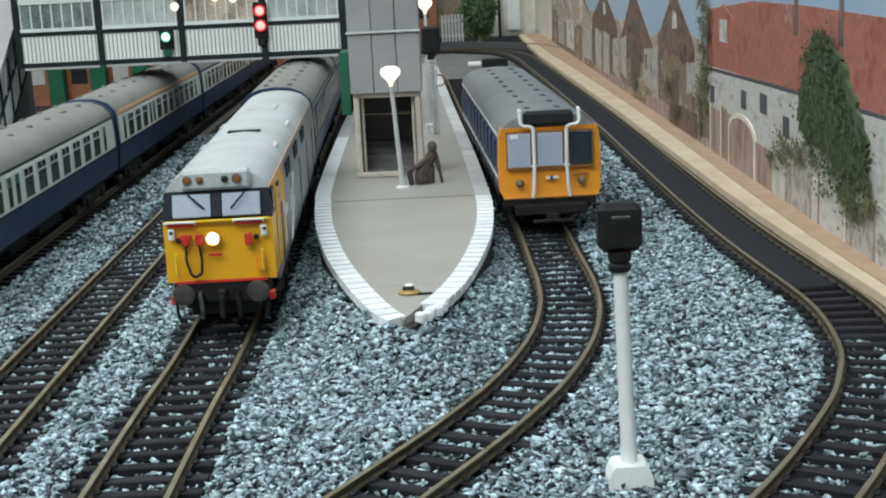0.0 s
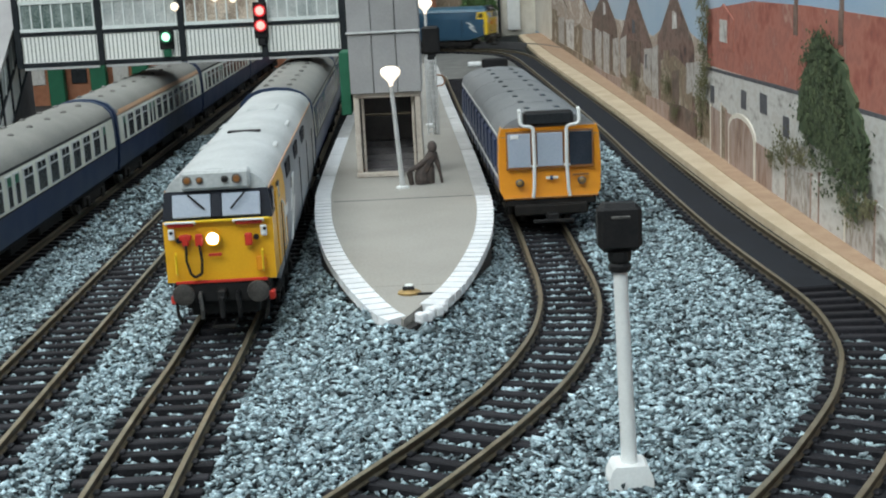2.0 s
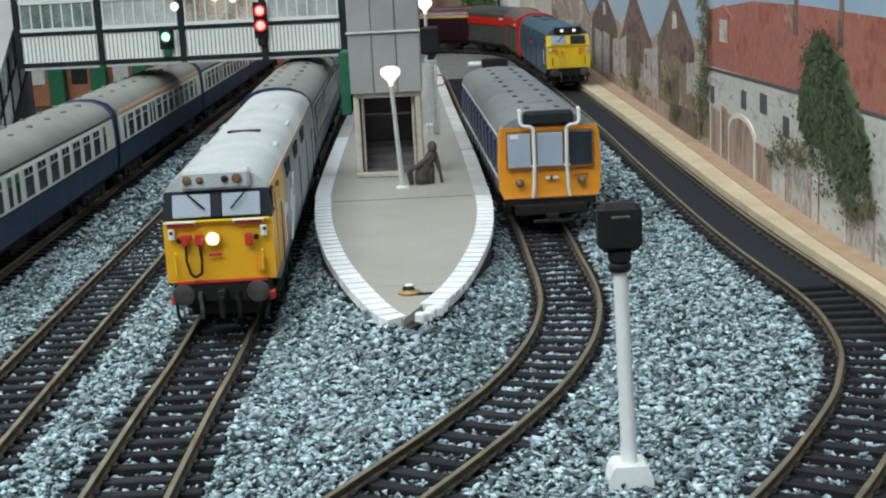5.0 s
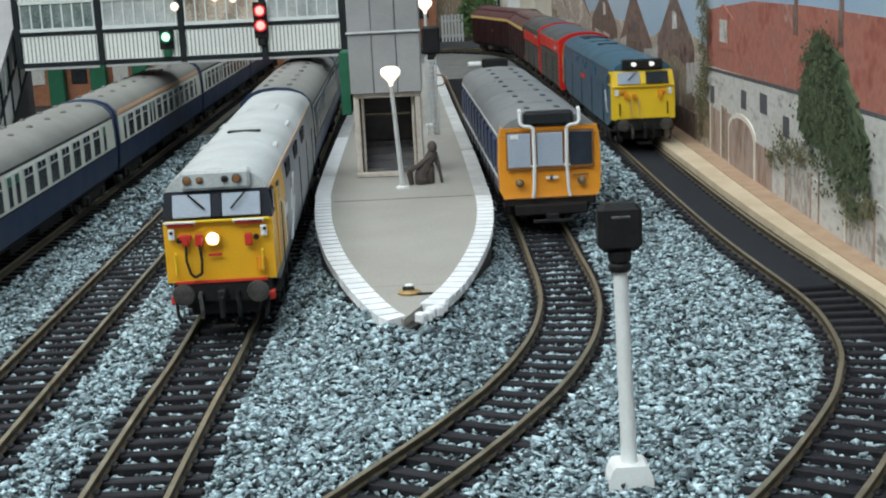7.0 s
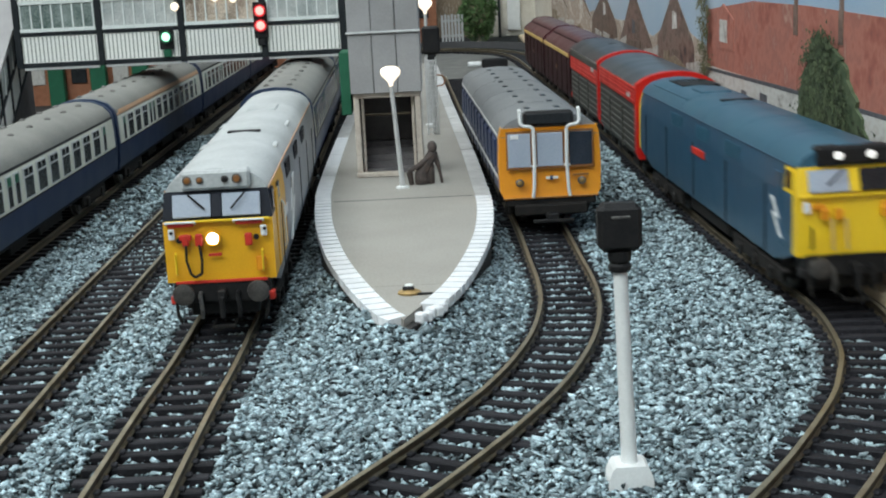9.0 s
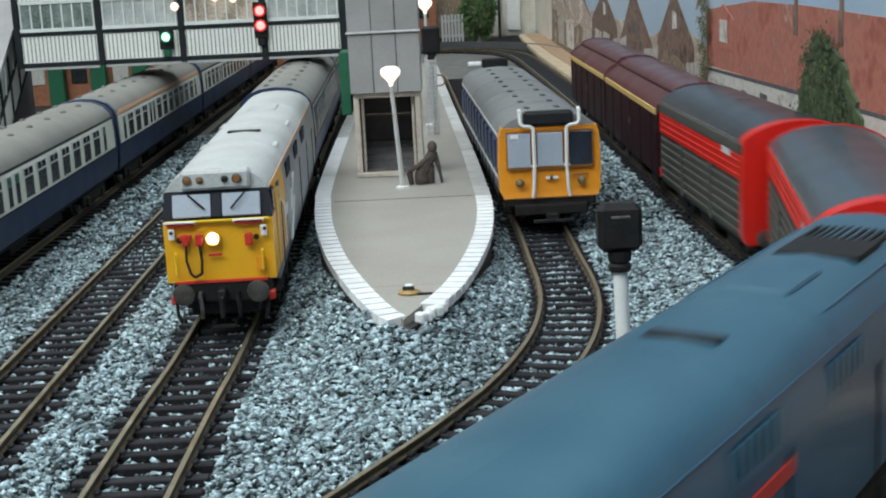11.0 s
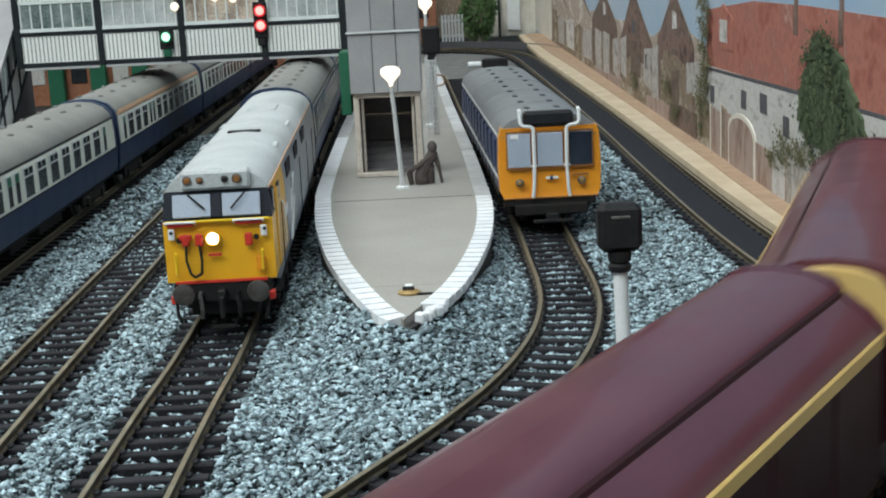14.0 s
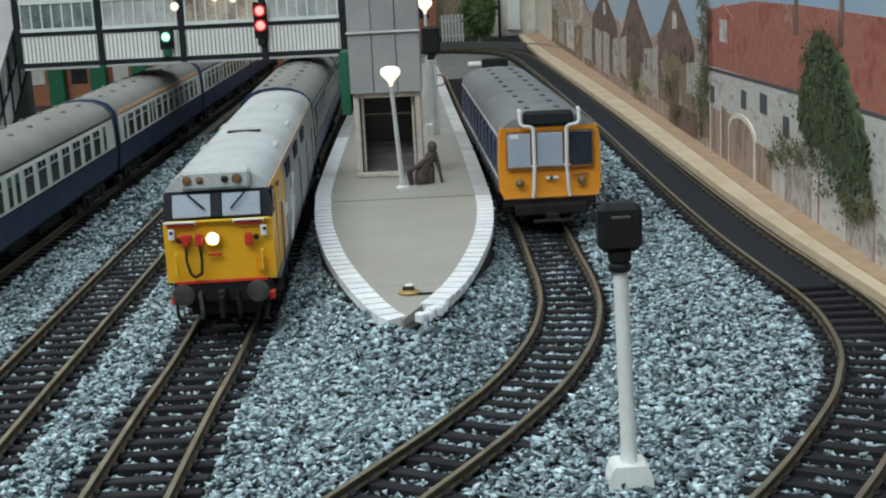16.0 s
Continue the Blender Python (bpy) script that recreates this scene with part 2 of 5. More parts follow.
TREEPRINT = print_mat("printed_dark_leaves", [(0.035, 0.055, 0.028), (0.055, 0.085, 0.04), (0.085, 0.115, 0.058), (0.045, 0.065, 0.034)], 14, 9, 41.3)
PATCHPRINT = print_mat("printed_window_bay", [(0.20, 0.16, 0.13), (0.45, 0.41, 0.37), (0.72, 0.71, 0.69), (0.38, 0.33, 0.28), (0.66, 0.64, 0.61)], 14, 14, 12.4)
BOARD = mat("baseboard_ply", (0.30, 0.22, 0.14), (0.36, 0.27, 0.18), 60, 0.8)


# ---- mesh helpers ----
class Shape:
    """Vertices (mm) and faces gathered into one mesh."""

    def __init__(self):
        self.v, self.f = [], []

    def add(self, verts, faces, m=None):
        n = len(self.v)
        self.v += [tuple(m @ Vector(p)) for p in verts] if m else [tuple(p) for p in verts]
        self.f += [tuple(i + n for i in f) for f in faces]
        return self

    def box(self, x0, x1, y0, y1, z0, z1, c=0.0, m=None):
        """A box; c chamfers its edges."""
        c = min(c, (x1 - x0) * 0.45, (y1 - y0) * 0.45, (z1 - z0) * 0.45)
        if c <= 0:
            v = [(x, y, z) for z in (z0, z1) for y in (y0, y1) for x in (x0, x1)]
            return self.add(v, [(0, 2, 3, 1), (4, 5, 7, 6), (0, 1, 5, 4), (2, 6, 7, 3), (0, 4, 6, 2), (1, 3, 7, 5)], m)
        bm = bmesh.new()
        for x in (x0, x1):
            for y in (y0, y1):
                for z in (z0, z1):
                    sx, sy, sz = (1 if x == x0 else -1), (1 if y == y0 else -1), (1 if z == z0 else -1)
                    bm.verts.new((x + sx * c, y + sy * c, z))
                    bm.verts.new((x + sx * c, y, z + sz * c))
                    bm.verts.new((x, y + sy * c, z + sz * c))
        r = bmesh.ops.convex_hull(bm, input=bm.verts)
        bmesh.ops.recalc_face_normals(bm, faces=bm.faces)
        bm.verts.index_update()
        self.add([v.co[:] for v in bm.verts], [[v.index for v in f.verts] for f in bm.faces], m)
        bm.free()
        return self

    def tube(self, a, b, r, n=10, r2=None, cap=True):
        """A round bar from a to b."""
        a, b = Vector(a), Vector(b)
        q = (b - a).to_track_quat("Z", "Y").to_matrix()
        r2 = r if r2 is None else r2
        v = []
        for p, rad in ((a, r), (b, r2)):
            v += [p + q @ Vector((rad * math.cos(2 * math.pi * i / n), rad * math.sin(2 * math.pi * i / n), 0)) for i in range(n)]
        f = [(i, (i + 1) % n, n + (i + 1) % n, n + i) for i in range(n)]
        if cap:
            f += [tuple(reversed(range(n))), tuple(range(n, 2 * n))]
        return self.add(v, f)

    def pipe(self, pts, r, n=8):
        for a, b in zip(pts[:-1], pts[1:]):
            self.tube(a, b, r, n)
        return self

    def turned(self, prof, at=(0, 0, 0), axis="z", n=16):
        """A turned shape from (radius, height) pairs."""
        v = []
        for r, h in prof:
            for i in range(n):
                c, s = r * math.cos(2 * math.pi * i / n), r * math.sin(2 * math.pi * i / n)
                p = (c, s, h) if axis == "z" else (c, h, s) if axis == "y" else (h, c, s)
                v.append((p[0] + at[0], p[1] + at[1], p[2] + at[2]))
        f = []
        for k in range(len(prof) - 1):
            f += [(k * n + i, k * n + (i + 1) % n, (k + 1) * n + (i + 1) % n, (k + 1) * n + i) for i in range(n)]
        f += [tuple(reversed(range(n))), tuple(range((len(prof) - 1) * n, len(prof) * n))]
        return self.add(v, f)

    def prism(self, poly, axis, a, b, m=None):
        """A polygon extruded from a to b along an axis. The polygon is in the other two axes, in order."""
        def p(u, w, h):
            return {"x": (h, u, w), "y": (u, h, w), "z": (u, w, h)}[axis]
        n = len(poly)
        v = [p(u, w, a) for u, w in poly] + [p(u, w, b) for u, w in poly]
        f = [(i, (i + 1) % n, n + (i + 1) % n, n + i) for i in range(n)] + [tuple(reversed(range(n))), tuple(range(n, 2 * n))]
        return self.add(v, f, m)

    def mesh(self, name, smooth=0.0):
        me = bpy.data.meshes.new(name)
        me.from_pydata([(x * MM, y * MM, z * MM) for x, y, z in self.v], [], self.f)
        bm = bmesh.new()
        bm.from_mesh(me)
        bmesh.ops.recalc_face_normals(bm, faces=bm.faces)
        bm.to_mesh(me)
        bm.free()
        if smooth:
            me.polygons.foreach_set("use_smooth", [True] * len(me.polygons))
            me.set_sharp_from_angle(angle=radians(smooth))
        return me


def part(name, shape, material, parent=None, label="", smooth=0.0):
    me = shape.mesh(name, smooth)
    me.materials.append(material)
    ob = new(name, me)
    if parent:
        ob.parent = parent
    if label:
        ob["label"] = label
    return ob


def thing(name, label, category, group="", at=(0, 0, 0), turn=0.0, kind=""):
    ob = new(name)
    ob.empty_display_size = 0.01
    ob.matrix_basis = pose(at[0] * MM, at[1] * MM, at[2] * MM, 0, 0, turn)
    return tagged(ob, label, category, group, kind)


class Path:
    """A smooth line through points in plan, by arc length."""

    def __init__(self, pts, step=2.0):
        p = [Vector(q) for q in pts]
        p = [p[0] * 2 - p[1]] + p + [p[-1] * 2 - p[-2]]
        dense = []
        for a, b, c, d in zip(p, p[1:], p[2:], p[3:]):
            n = max(2, int((c - b).length / step))
            for i in range(n):
                t = i / n
                dense.append(0.5 * (2 * b + (c - a) * t + (2 * a - 5 * b + 4 * c - d) * t * t + (3 * b - a - 3 * c + d) * t ** 3))
        dense.append(p[-2])
        self.xy = np.array([q[:] for q in dense])
        self.s = np.concatenate([[0], np.cumsum(np.linalg.norm(np.diff(self.xy, axis=0), axis=1))])
        self.length = self.s[-1]

    def at(self, s):
        return np.array([np.interp(s, self.s, self.xy[:, 0]), np.interp(s, self.s, self.xy[:, 1])])

    def dir(self, s):
        d = self.at(s + 2) - self.at(s - 2)
        return d / np.linalg.norm(d)

    def s_at_y(self, y):
        i = np.argmin(np.abs(self.xy[:, 1] - y))
        return self.s[i]


# ---- plan of the tracks (mm, rail heads at height 0) ----
TRACK_A = Path([(-167, 1330), (-166, 1000), (-164, 600), (-162.5, 380), (-161.5, 150)])
TRACK_B = Path([(-121, 1330), (-116, 900), (-112, 700), (-110.3, 560), (-109.6, 440), (-108.8, 330), (-108, 240), (-107, 130)])
TRACK_C = Path([(-84, 1330), (-77, 1000), (-72, 764), (-68.5, 580), (-65, 440), (-63.6, 350), (-64.4, 300), (-64.7, 240), (-65, 100)])
TRACK_D = Path([(18, 1150), (26, 850), (31, 690), (36.4, 520), (37.4, 440), (37.6, 405), (36.0, 378), (31.5, 350), (24.5, 324.5), (17, 304), (9.6, 288), (2.6, 274), (-5, 260), (-13.5, 245), (-30, 215), (-47, 180), (-56, 150)])
TRACK_E = Path([(-1250, 1543), (-800, 1543), (-400, 1543), (-200, 1541), (-110, 1536), (-37, 1521), (18, 1492), (56, 1452), (79, 1396), (89, 1318), (92, 1229), (95.5, 1100), (100, 900), (102.6, 760), (103.2, 650), (104, 560), (105, 500), (106.5, 455), (108.8, 415), (110.8, 385), (111.3, 362), (109.2, 338), (105.5, 317), (99.6, 299), (94.8, 286.5), (87.6, 272), (79.2, 256.5), (72, 244), (62.5, 229), (48.3, 207.8), (32.9, 183.5), (14.0, 154), (-8.8, 120.5), (-38, 77.5), (-88, 26), (-150, -32), (-235, -110), (-340, -200), (-480, -310), (-760, -500)])


# ---- setting ----
def room():
    s = Shape().box(-1700, 1300, -1500, 2500, -920, -900)
    tagged(part("floor", s, ROOMFLOOR), "brown room floor under the layout", "floor", kind="structure")
    s = Shape().box(-1700, 1300, -1500, 2500, 1400, 1420)
    tagged(part("ceiling", s, ROOMCEIL), "plain white room ceiling", "ceiling", kind="structure")
    for name, b in (("wall_north", (-1700, 1300, 2500, 2560)), ("wall_south", (-1700, 1300, -1560, -1500)), ("wall_east", (1300, 1360, -1500, 2500)), ("wall_west", (-1760, -1700, -1500, 2500))):
        tagged(part(name, Shape().box(*b, -900, 1400), ROOMWALL), "plain cream room wall", "wall", kind="structure")
    for px, py, watts in PANELS:
        t = thing("ceiling_light", "flat white ceiling panel light, lit, out of view", "ceiling light", "ceiling panel lights", (px, py, 1390))
        part("frame", Shape().box(-300, 300, -425, 425, 2, 9, 2), WHITE, t)
        part("diffuser", Shape().box(-280, 280, -405, 405, -2, 1.5, 1), PANELGLOW, t)


def baseboard():
    s = Shape().box(-1400, 330, -620, 1900, -40, -4.2)
    tagged(part("ground", s, GROUND), "ballasted baseboard top, darkened for shade between stones", "ground", kind="structure")
    t = thing("table", "plain timber trestle under the baseboard", "table", at=(0, 0, -40))
    for x in (-1300, 230):
        for y in (-500, 600, 1800):
            part("leg", Shape().box(x - 30, x + 30, y - 30, y + 30, -860, 0, 4), BOARD, t)


def ribbon(path, s0, s1, half_l, half_r, z0, z1, step=8):
    """A flat bed along a path."""
    sh, n = Shape(), max(2, int((s1 - s0) / step))
    for i in range(n + 1):
        s = s0 + (s1 - s0) * i / n
        p, d = path.at(s), path.dir(s)
        nx, ny = -d[1], d[0]
        for off in (half_l, -half_r):
            for z in (z0, z1):
                sh.v.append((p[0] + nx * off, p[1] + ny * off, z))
    for i in range(n):
        a, b = i * 4, i * 4 + 4
        sh.f += [(a + 1, a + 3, b + 3, b + 1), (a, a + 1, b + 1, b), (a + 2, b + 2, b + 3, a + 3)]
    sh.f += [(0, 2, 3, 1), (n * 4, n * 4 + 1, n * 4 + 3, n * 4 + 2)]
    return sh


def sweep(path, s0, s1, off, prof, step=4):
    """A profile (across, height) swept along a path at a sideways offset."""
    sh, n, k = Shape(), max(2, int((s1 - s0) / step)), len(prof)
    for i in range(n + 1):
        s = s0 + (s1 - s0) * i / n
        p, d = path.at(s), path.dir(s)
        for u, z in prof:
            sh.v.append((p[0] - d[1] * (off + u), p[1] + d[0] * (off + u), z))
    for i in range(n):
        for j in range(k):
            sh.f.append((i * k + j, i * k + (j + 1) % k, (i + 1) * k + (j + 1) % k, (i + 1) * k + j))
    sh.f += [tuple(reversed(range(k))), tuple(range(n * k, n * k + k))]
    return sh


FOOT = [(-1.1, -2.2), (1.1, -2.2), (1.1, -1.85), (0.4, -1.6), (0.35, -0.75), (0.62, -0.6), (0.62, -0.1), (-0.62, -0.1), (-0.62, -0.6), (-0.35, -0.75), (-0.4, -1.6), (-1.1, -1.85)]
HEAD = [(-0.6, -0.1), (0.6, -0.1), (0.5, 0.0), (-0.5, 0.0)]
sleeper_mesh = Shape().box(-14.2, 14.2, -1.4, 1.4, -4.2, -2.2, 0.3).mesh("sleeper")
sleeper_mesh.materials.append(SLEEPER)
chair_shape = Shape()
for sx in (-8.6, 8.6):
    chair_shape.box(sx - 2.1, sx - 0.7, -1.1, 1.1, -2.3, -1.5, 0.25).box(sx + 0.7, sx + 2.1, -1.1, 1.1, -2.3, -1.5, 0.25)
chair_mesh = chair_shape.mesh("rail_chairs")
chair_mesh.materials.append(SLEEPER)


def track(name, path, s0, s1, label, pitch=7.6, fine=None):
    t = thing(name, label, "railway track", "railway tracks", kind="structure")
    for off in (-8.6, 8.6):
        r = part("rail", sweep(path, s0, s1, off, FOOT), RAIL, t)
        part("railhead", sweep(path, s0, s1, off, HEAD), RAILTOP, r, "worn bright rail top")
    rng = random.Random(name)
    s = s0 + pitch / 2
    rest = Shape()
    while s < s1:
        p, d = path.at(s), path.dir(s)
        turn = math.degrees(math.atan2(d[1], d[0])) + 90 + rng.uniform(-0.8, 0.8)
        m = pose(p[0] * MM, p[1] * MM, 0, 0, 0, turn)
        if fine and fine[0] <= s <= fine[1]:
            o = new("sleeper", sleeper_mesh)
            o.parent = t
            o.matrix_basis = m
            c = new("rail_chairs", chair_mesh)
            c.parent = o
        else:
            mm = pose(p[0], p[1], 0, 0, 0, turn)
            rest.box(-14.2, 14.2, -1.4, 1.4, -4.2, -2.2, 0, mm)
        s += pitch
    if rest.v:
        tagged(part("far_sleepers", rest, SLEEPER, t), kind="stuff")
    return t


# ---- platform ----
LEFT_EDGE = Path([(-53, 1150), (-52.4, 900), (-51.9, 783), (-51.6, 706), (-50.2, 597), (-48.6, 522), (-47.2, 500), (-45.6, 478), (-42.6, 448), (-36.6, 407), (-30.1, 375), (-22.1, 344), (-16.3, 327), (-11.5, 322)])
RIGHT_EDGE = Path([(1.9, 1150), (10, 833), (16.3, 619), (18.4, 520), (18.8, 497), (18.3, 463), (15.8, 425), (10.9, 388), (5.1, 358), (-1.5, 337), (-7.1, 325), (-9.5, 322)])


def platform():
    t = thing("platform", "grey tarmac island platform end with white edge slabs", "platform", kind="structure")
    def inset(path, s, d):
        p, q = path.at(s), path.dir(s)
        return (p[0] - q[1] * d, p[1] + q[0] * d)
    ls = [LEFT_EDGE.length * i / 60 for i in range(61)]
    rs = [RIGHT_EDGE.length * i / 60 for i in range(61)]
    outer = [inset(LEFT_EDGE, s, 1.2) for s in ls] + [inset(RIGHT_EDGE, s, -1.2) for s in reversed(rs)]
    part("wall", Shape().prism(outer, "z", -4.2, 9.6), BRICKDARK, t, "dark platform side wall")
    inner = [inset(LEFT_EDGE, s, 5.2) for s in ls[:-3]] + [inset(RIGHT_EDGE, s, -5.0) for s in reversed(rs[:-3])]
    part("surface", Shape().prism(inner, "z", 9.6, 11.9), CONCRETE, t, "smooth grey-buff tarmac surface")
    tip = [inset(LEFT_EDGE, ls[-9], 5.0), inset(LEFT_EDGE, ls[-4], 4.8), (-10.8, 325.5), inset(RIGHT_EDGE, rs[-4], -4.6), inset(RIGHT_EDGE, rs[-9], -4.8)]
    part("surface_tip", Shape().prism(tip, "z", 9.6, 11.84), CONCRETE, t)
    # edge slabs, one by one along the curve; plain long ones further in
    for path, sg, w in ((LEFT_EDGE, 1, 6.0), (RIGHT_EDGE, -1, 5.8)):
        sc = path.s_at_y(497)
        s = path.length - (4 if sg > 0 else 18)
        while s > 40:
            n = 6.2 if s > sc else 62
            a, b = max(s - n + 1.05, 2), s
            k = 1 if n < 10 else 8
            sh = Shape()
            ss = [a + (b - a) * i / k for i in range(k + 1)]
            poly = [inset(path, q, 0) for q in ss] + [inset(path, q, sg * w) for q in reversed(ss)]
            if sg < 0:
                poly = poly[::-1]
            part("edge_slab", sh.prism(poly, "z", 9.6, 12.15 if n < 10 else 12.05), WHITEEDGE if n < 10 or (sg > 0 and s > sc - 130) else EDGEGREY, t)
            s -= n
        joint = [inset(path, path.length * i / 80, sg * 0.6) for i in range(78)] + [inset(path, path.length * i / 80, sg * (w - 0.5)) for i in reversed(range(78))]
        part("edge_bedding", Shape().prism(joint if sg > 0 else joint[::-1], "z", 9.6, 10.9), BEDDING, t, "dark grit between the slabs")
    # broken slab lumps at the tip
    rng = random.Random(5)
    for x, y in ((-1.0, 339.5), (-3.6, 335), (-6.4, 330), (-4.6, 331.5), (-2.2, 336)):
        r = rng.uniform(0.7, 1.3)
        part("broken_slab", Shape().box(-r, r, -1.5, 1.5, 9.6, 12.3, 0.4, pose(x, y, 0, 0, 0, rng.uniform(20, 50))), WHITEEDGE, t, "chipped white corner slab")
    # seams in the surface
    part("surface_seam", Shape().box(-40, 12, 498, 498.8, 11.85, 11.98), JOINT, t)


def verge():
    strip = [(104, 1650), (101.5, 1450), (101.5, 1306), (105.8, 1098), (109.2, 934), (111.6, 812), (113.6, 640), (114.6, 540), (115.8, 490), (117.6, 440), (119.6, 400), (121.4, 365), (121.6, 320), (121, 240)]
    top = [(129.6, 240), (127.4, 320), (126.0, 365), (124.6, 400), (123.6, 440), (123.0, 512), (123.2, 626), (122.8, 800), (120.4, 1000), (114, 1300), (111, 1650)]
    t = thing("lineside_strip", "cream wooden strip edging the outer track", "wooden strip", kind="structure")
    part("strip", Shape().prism(strip + top, "z", -4.2, 2.4), SAND, t)
    # Dark strip stands for the shadow beneath the raised cream edge.
    low = [(x - 1.6, y) for x, y in strip]
    part("edging", Shape().prism(low + [(x, y) for x, y in reversed(strip)], "z", -4.2, -0.4), EDGESHADE, t, "dark strip standing for the edge shadow")
    t2 = thing("soil_bank", "bare brown soil beneath the backscene", "soil", kind="structure")
    part("bank", Shape().prism([(131.9, 240), (131.9, 1660), (111.1, 1650), (114.1, 1300), (120.4, 1000), (122.8, 800), (123.2, 626), (123.0, 512), (123.6, 440), (124.6, 400), (126.0, 365), (127.4, 320), (129.6, 240)], "z", -4.2, 2.8), SOIL, t2)


# ---- backscene: a flat printed board along the far side ----
X0 = 132.0


def backscene():
    t = thing("backscene", "printed townscape board with red roofs and gardens", "backscene", kind="structure")
    part("board", Shape().box(X0, X0 + 6, -300, 1760, -4, 330), SKYPRINT, t, "pale blue printed sky")
    def flat(name, poly, lift, m, label=""):
        part(name, Shape().prism(poly, "x", X0 - lift, X0 + 0.5), m, t, label)
    rng = random.Random(11)
    # long red roof with pale walls below
    flat("printed_roof", [(652, 40), (655, 69), (560, 76), (480, 77), (300, 76), (60, 76), (60, 46), (395, 46.5), (520, 44)], 0.3, TILEPRINT, "weathered red tile roof")
    flat("printed_wall", [(672, 2), (672, 41), (640, 43), (520, 45), (395, 47.5), (60, 47.5), (60, 2)], 0.5, WALLPRINT, "pale rendered house walls")
    flat("printed_gutter", [(655, 40.5), (655, 42), (520, 45.6), (395, 48.2), (60, 48.2), (60, 46.8), (395, 46.8), (520, 44)], 0.6, WINPRINT)
    for y, w in ((493, 2.4), (438, 2.2), (350, 2.4), (250, 2.4)):
        flat("printed_chimney", [(y - w, 66), (y - w, 77), (y + w, 77), (y + w, 66)], 0.7, BROWNPRINT)
        flat("printed_chimney_pot", [(y - 1.5, 77), (y - 1.5, 81), (y + 1.5, 81), (y + 1.5, 77)], 0.7, BROWNPRINT)
    flat("printed_dormer", [(634, 53), (634, 67), (616, 73), (594, 67), (594, 53)], 0.7, TILEPRINT, "red dormer gable")
    flat("printed_dormer_window", [(622, 56), (622, 66), (607, 66), (607, 56)], 0.9, WALLPRINT)
    for y, z in ((640, 30), (575, 34), (540, 36), (505, 31), (455, 33), (420, 36), (375, 36), (330, 34)):
        w = rng.uniform(3, 6)
        flat("printed_window", [(y - w, z - 4), (y - w, z + 4), (y + w, z + 4), (y + w, z - 4)], 0.7, WINPRINT)
    # receding gables
    flat("printed_back_roofs", [(640, 2), (640, 50), (700, 56), (790, 52), (815, 47), (900, 52), (970, 50), (1080, 53), (1150, 48), (1260, 54), (1400, 52), (1500, 58), (1500, 2)], 0.2, HAZEPRINT, "hazy roofs behind the gables")
    for k, (y0, y1, apex, top, eave) in enumerate(((692, 790, 742, 76, 53), (818, 952, 893, 73, 42), (978, 1116, 1042, 68, 48), (1130, 1300, 1205, 66, 46), (1320, 1500, 1410, 62, 46))):
        m = BROWNPRINT if k < 2 else DUSKPRINT if k < 3 else HAZEPRINT
        flat("printed_gable", [(y0 - 8, 2), (y0 - 6, eave - 4), (y0, eave), (apex - 3, top - 1.5), (apex + 3, top), (y1 - 6, eave + 1), (y1 + 8, eave - 5), (y1 + 8, 2)], 0.3 + 0.01 * k, m, "dark brown gabled house")
        flat("printed_bargeboard", [(y0 - 2, eave - 1), (apex - 1, top - 0.5), (apex + 1, top - 3.5), (y0 + 6, eave - 1)], 0.4 + 0.01 * k, DUSKPRINT)
        flat("printed_gable_window", [(apex - 8, eave + 3), (apex - 7, eave + 11), (apex + 5, eave + 12), (apex + 6, eave + 2)], 0.42 + 0.01 * k, PATCHPRINT if k != 1 else WINPRINT)
        flat("printed_house_wall", [(y0, 2), (y0 + 2, eave - 17), (apex, eave - 12), (y1 - 4, eave - 18), (y1, 2)], 0.5 + 0.01 * k, TANPRINT)
    flat("printed_far_houses", [(1500, 2), (1500, 90), (1758, 90), (1758, 2)], 0.35, PALEPRINT, "pale distant houses")
    # tall pale bays and the dark gaps between them
    for k, (yy, ww, zz, hh, m) in enumerate(((668, 40, 25, 17, PALEBAY), (690, 14, 6, 20, TANPRINT), (728, 22, 14, 20, DUSKPRINT), (760, 16, 20, 24, TANPRINT), (797, 22, 9, 32, PALEBAY), (822, 26, 13, 27, PALEBAY), (836, 8, 26, 9, WINPRINT), (866, 60, 18, 22, DUSKPRINT), (905, 26, 8, 20, TANPRINT), (926, 30, 12, 27, PALEBAY), (968, 26, 8, 31, PALEBAY), (1000, 12, 12, 28, DUSKPRINT), (1016, 34, 6, 33, PALEBAY), (1062, 40, 7, 31, PALEBAY), (1108, 14, 8, 26, DUSKPRINT), (1128, 66, 5, 30, PALEBAY), (1215, 40, 5, 28, TANPRINT), (1270, 70, 4, 34, PATCHPRINT), (1360, 60, 4, 30, PALEBAY), (1440, 50, 4, 34, TANPRINT))):
        flat("printed_wall_patch", [(yy + rng.uniform(-3, 3), zz), (yy - ww * 0.05, zz + hh * rng.uniform(0.9, 1.1)), (yy + ww * 0.95, zz + hh * rng.uniform(0.85, 1.05)), (yy + ww * rng.uniform(0.9, 1.15), zz + rng.uniform(-2, 4))], 0.6 + 0.012 * k, m)
    for k, (y0, y1, h, m) in enumerate(((680, 765, 13, DUSKPRINT), (755, 850, 9, FENCEPRINT), (840, 960, 8, TANPRINT), (950, 1120, 7, FENCEPRINT), (1110, 1500, 6, TANPRINT))):
        flat("printed_low_wall", [(y0, 2), (y0, h + 3), ((y0 + y1) / 2, h + rng.uniform(-1, 3)), (y1, h), (y1, 2)], 0.95 + 0.06 * k, m)
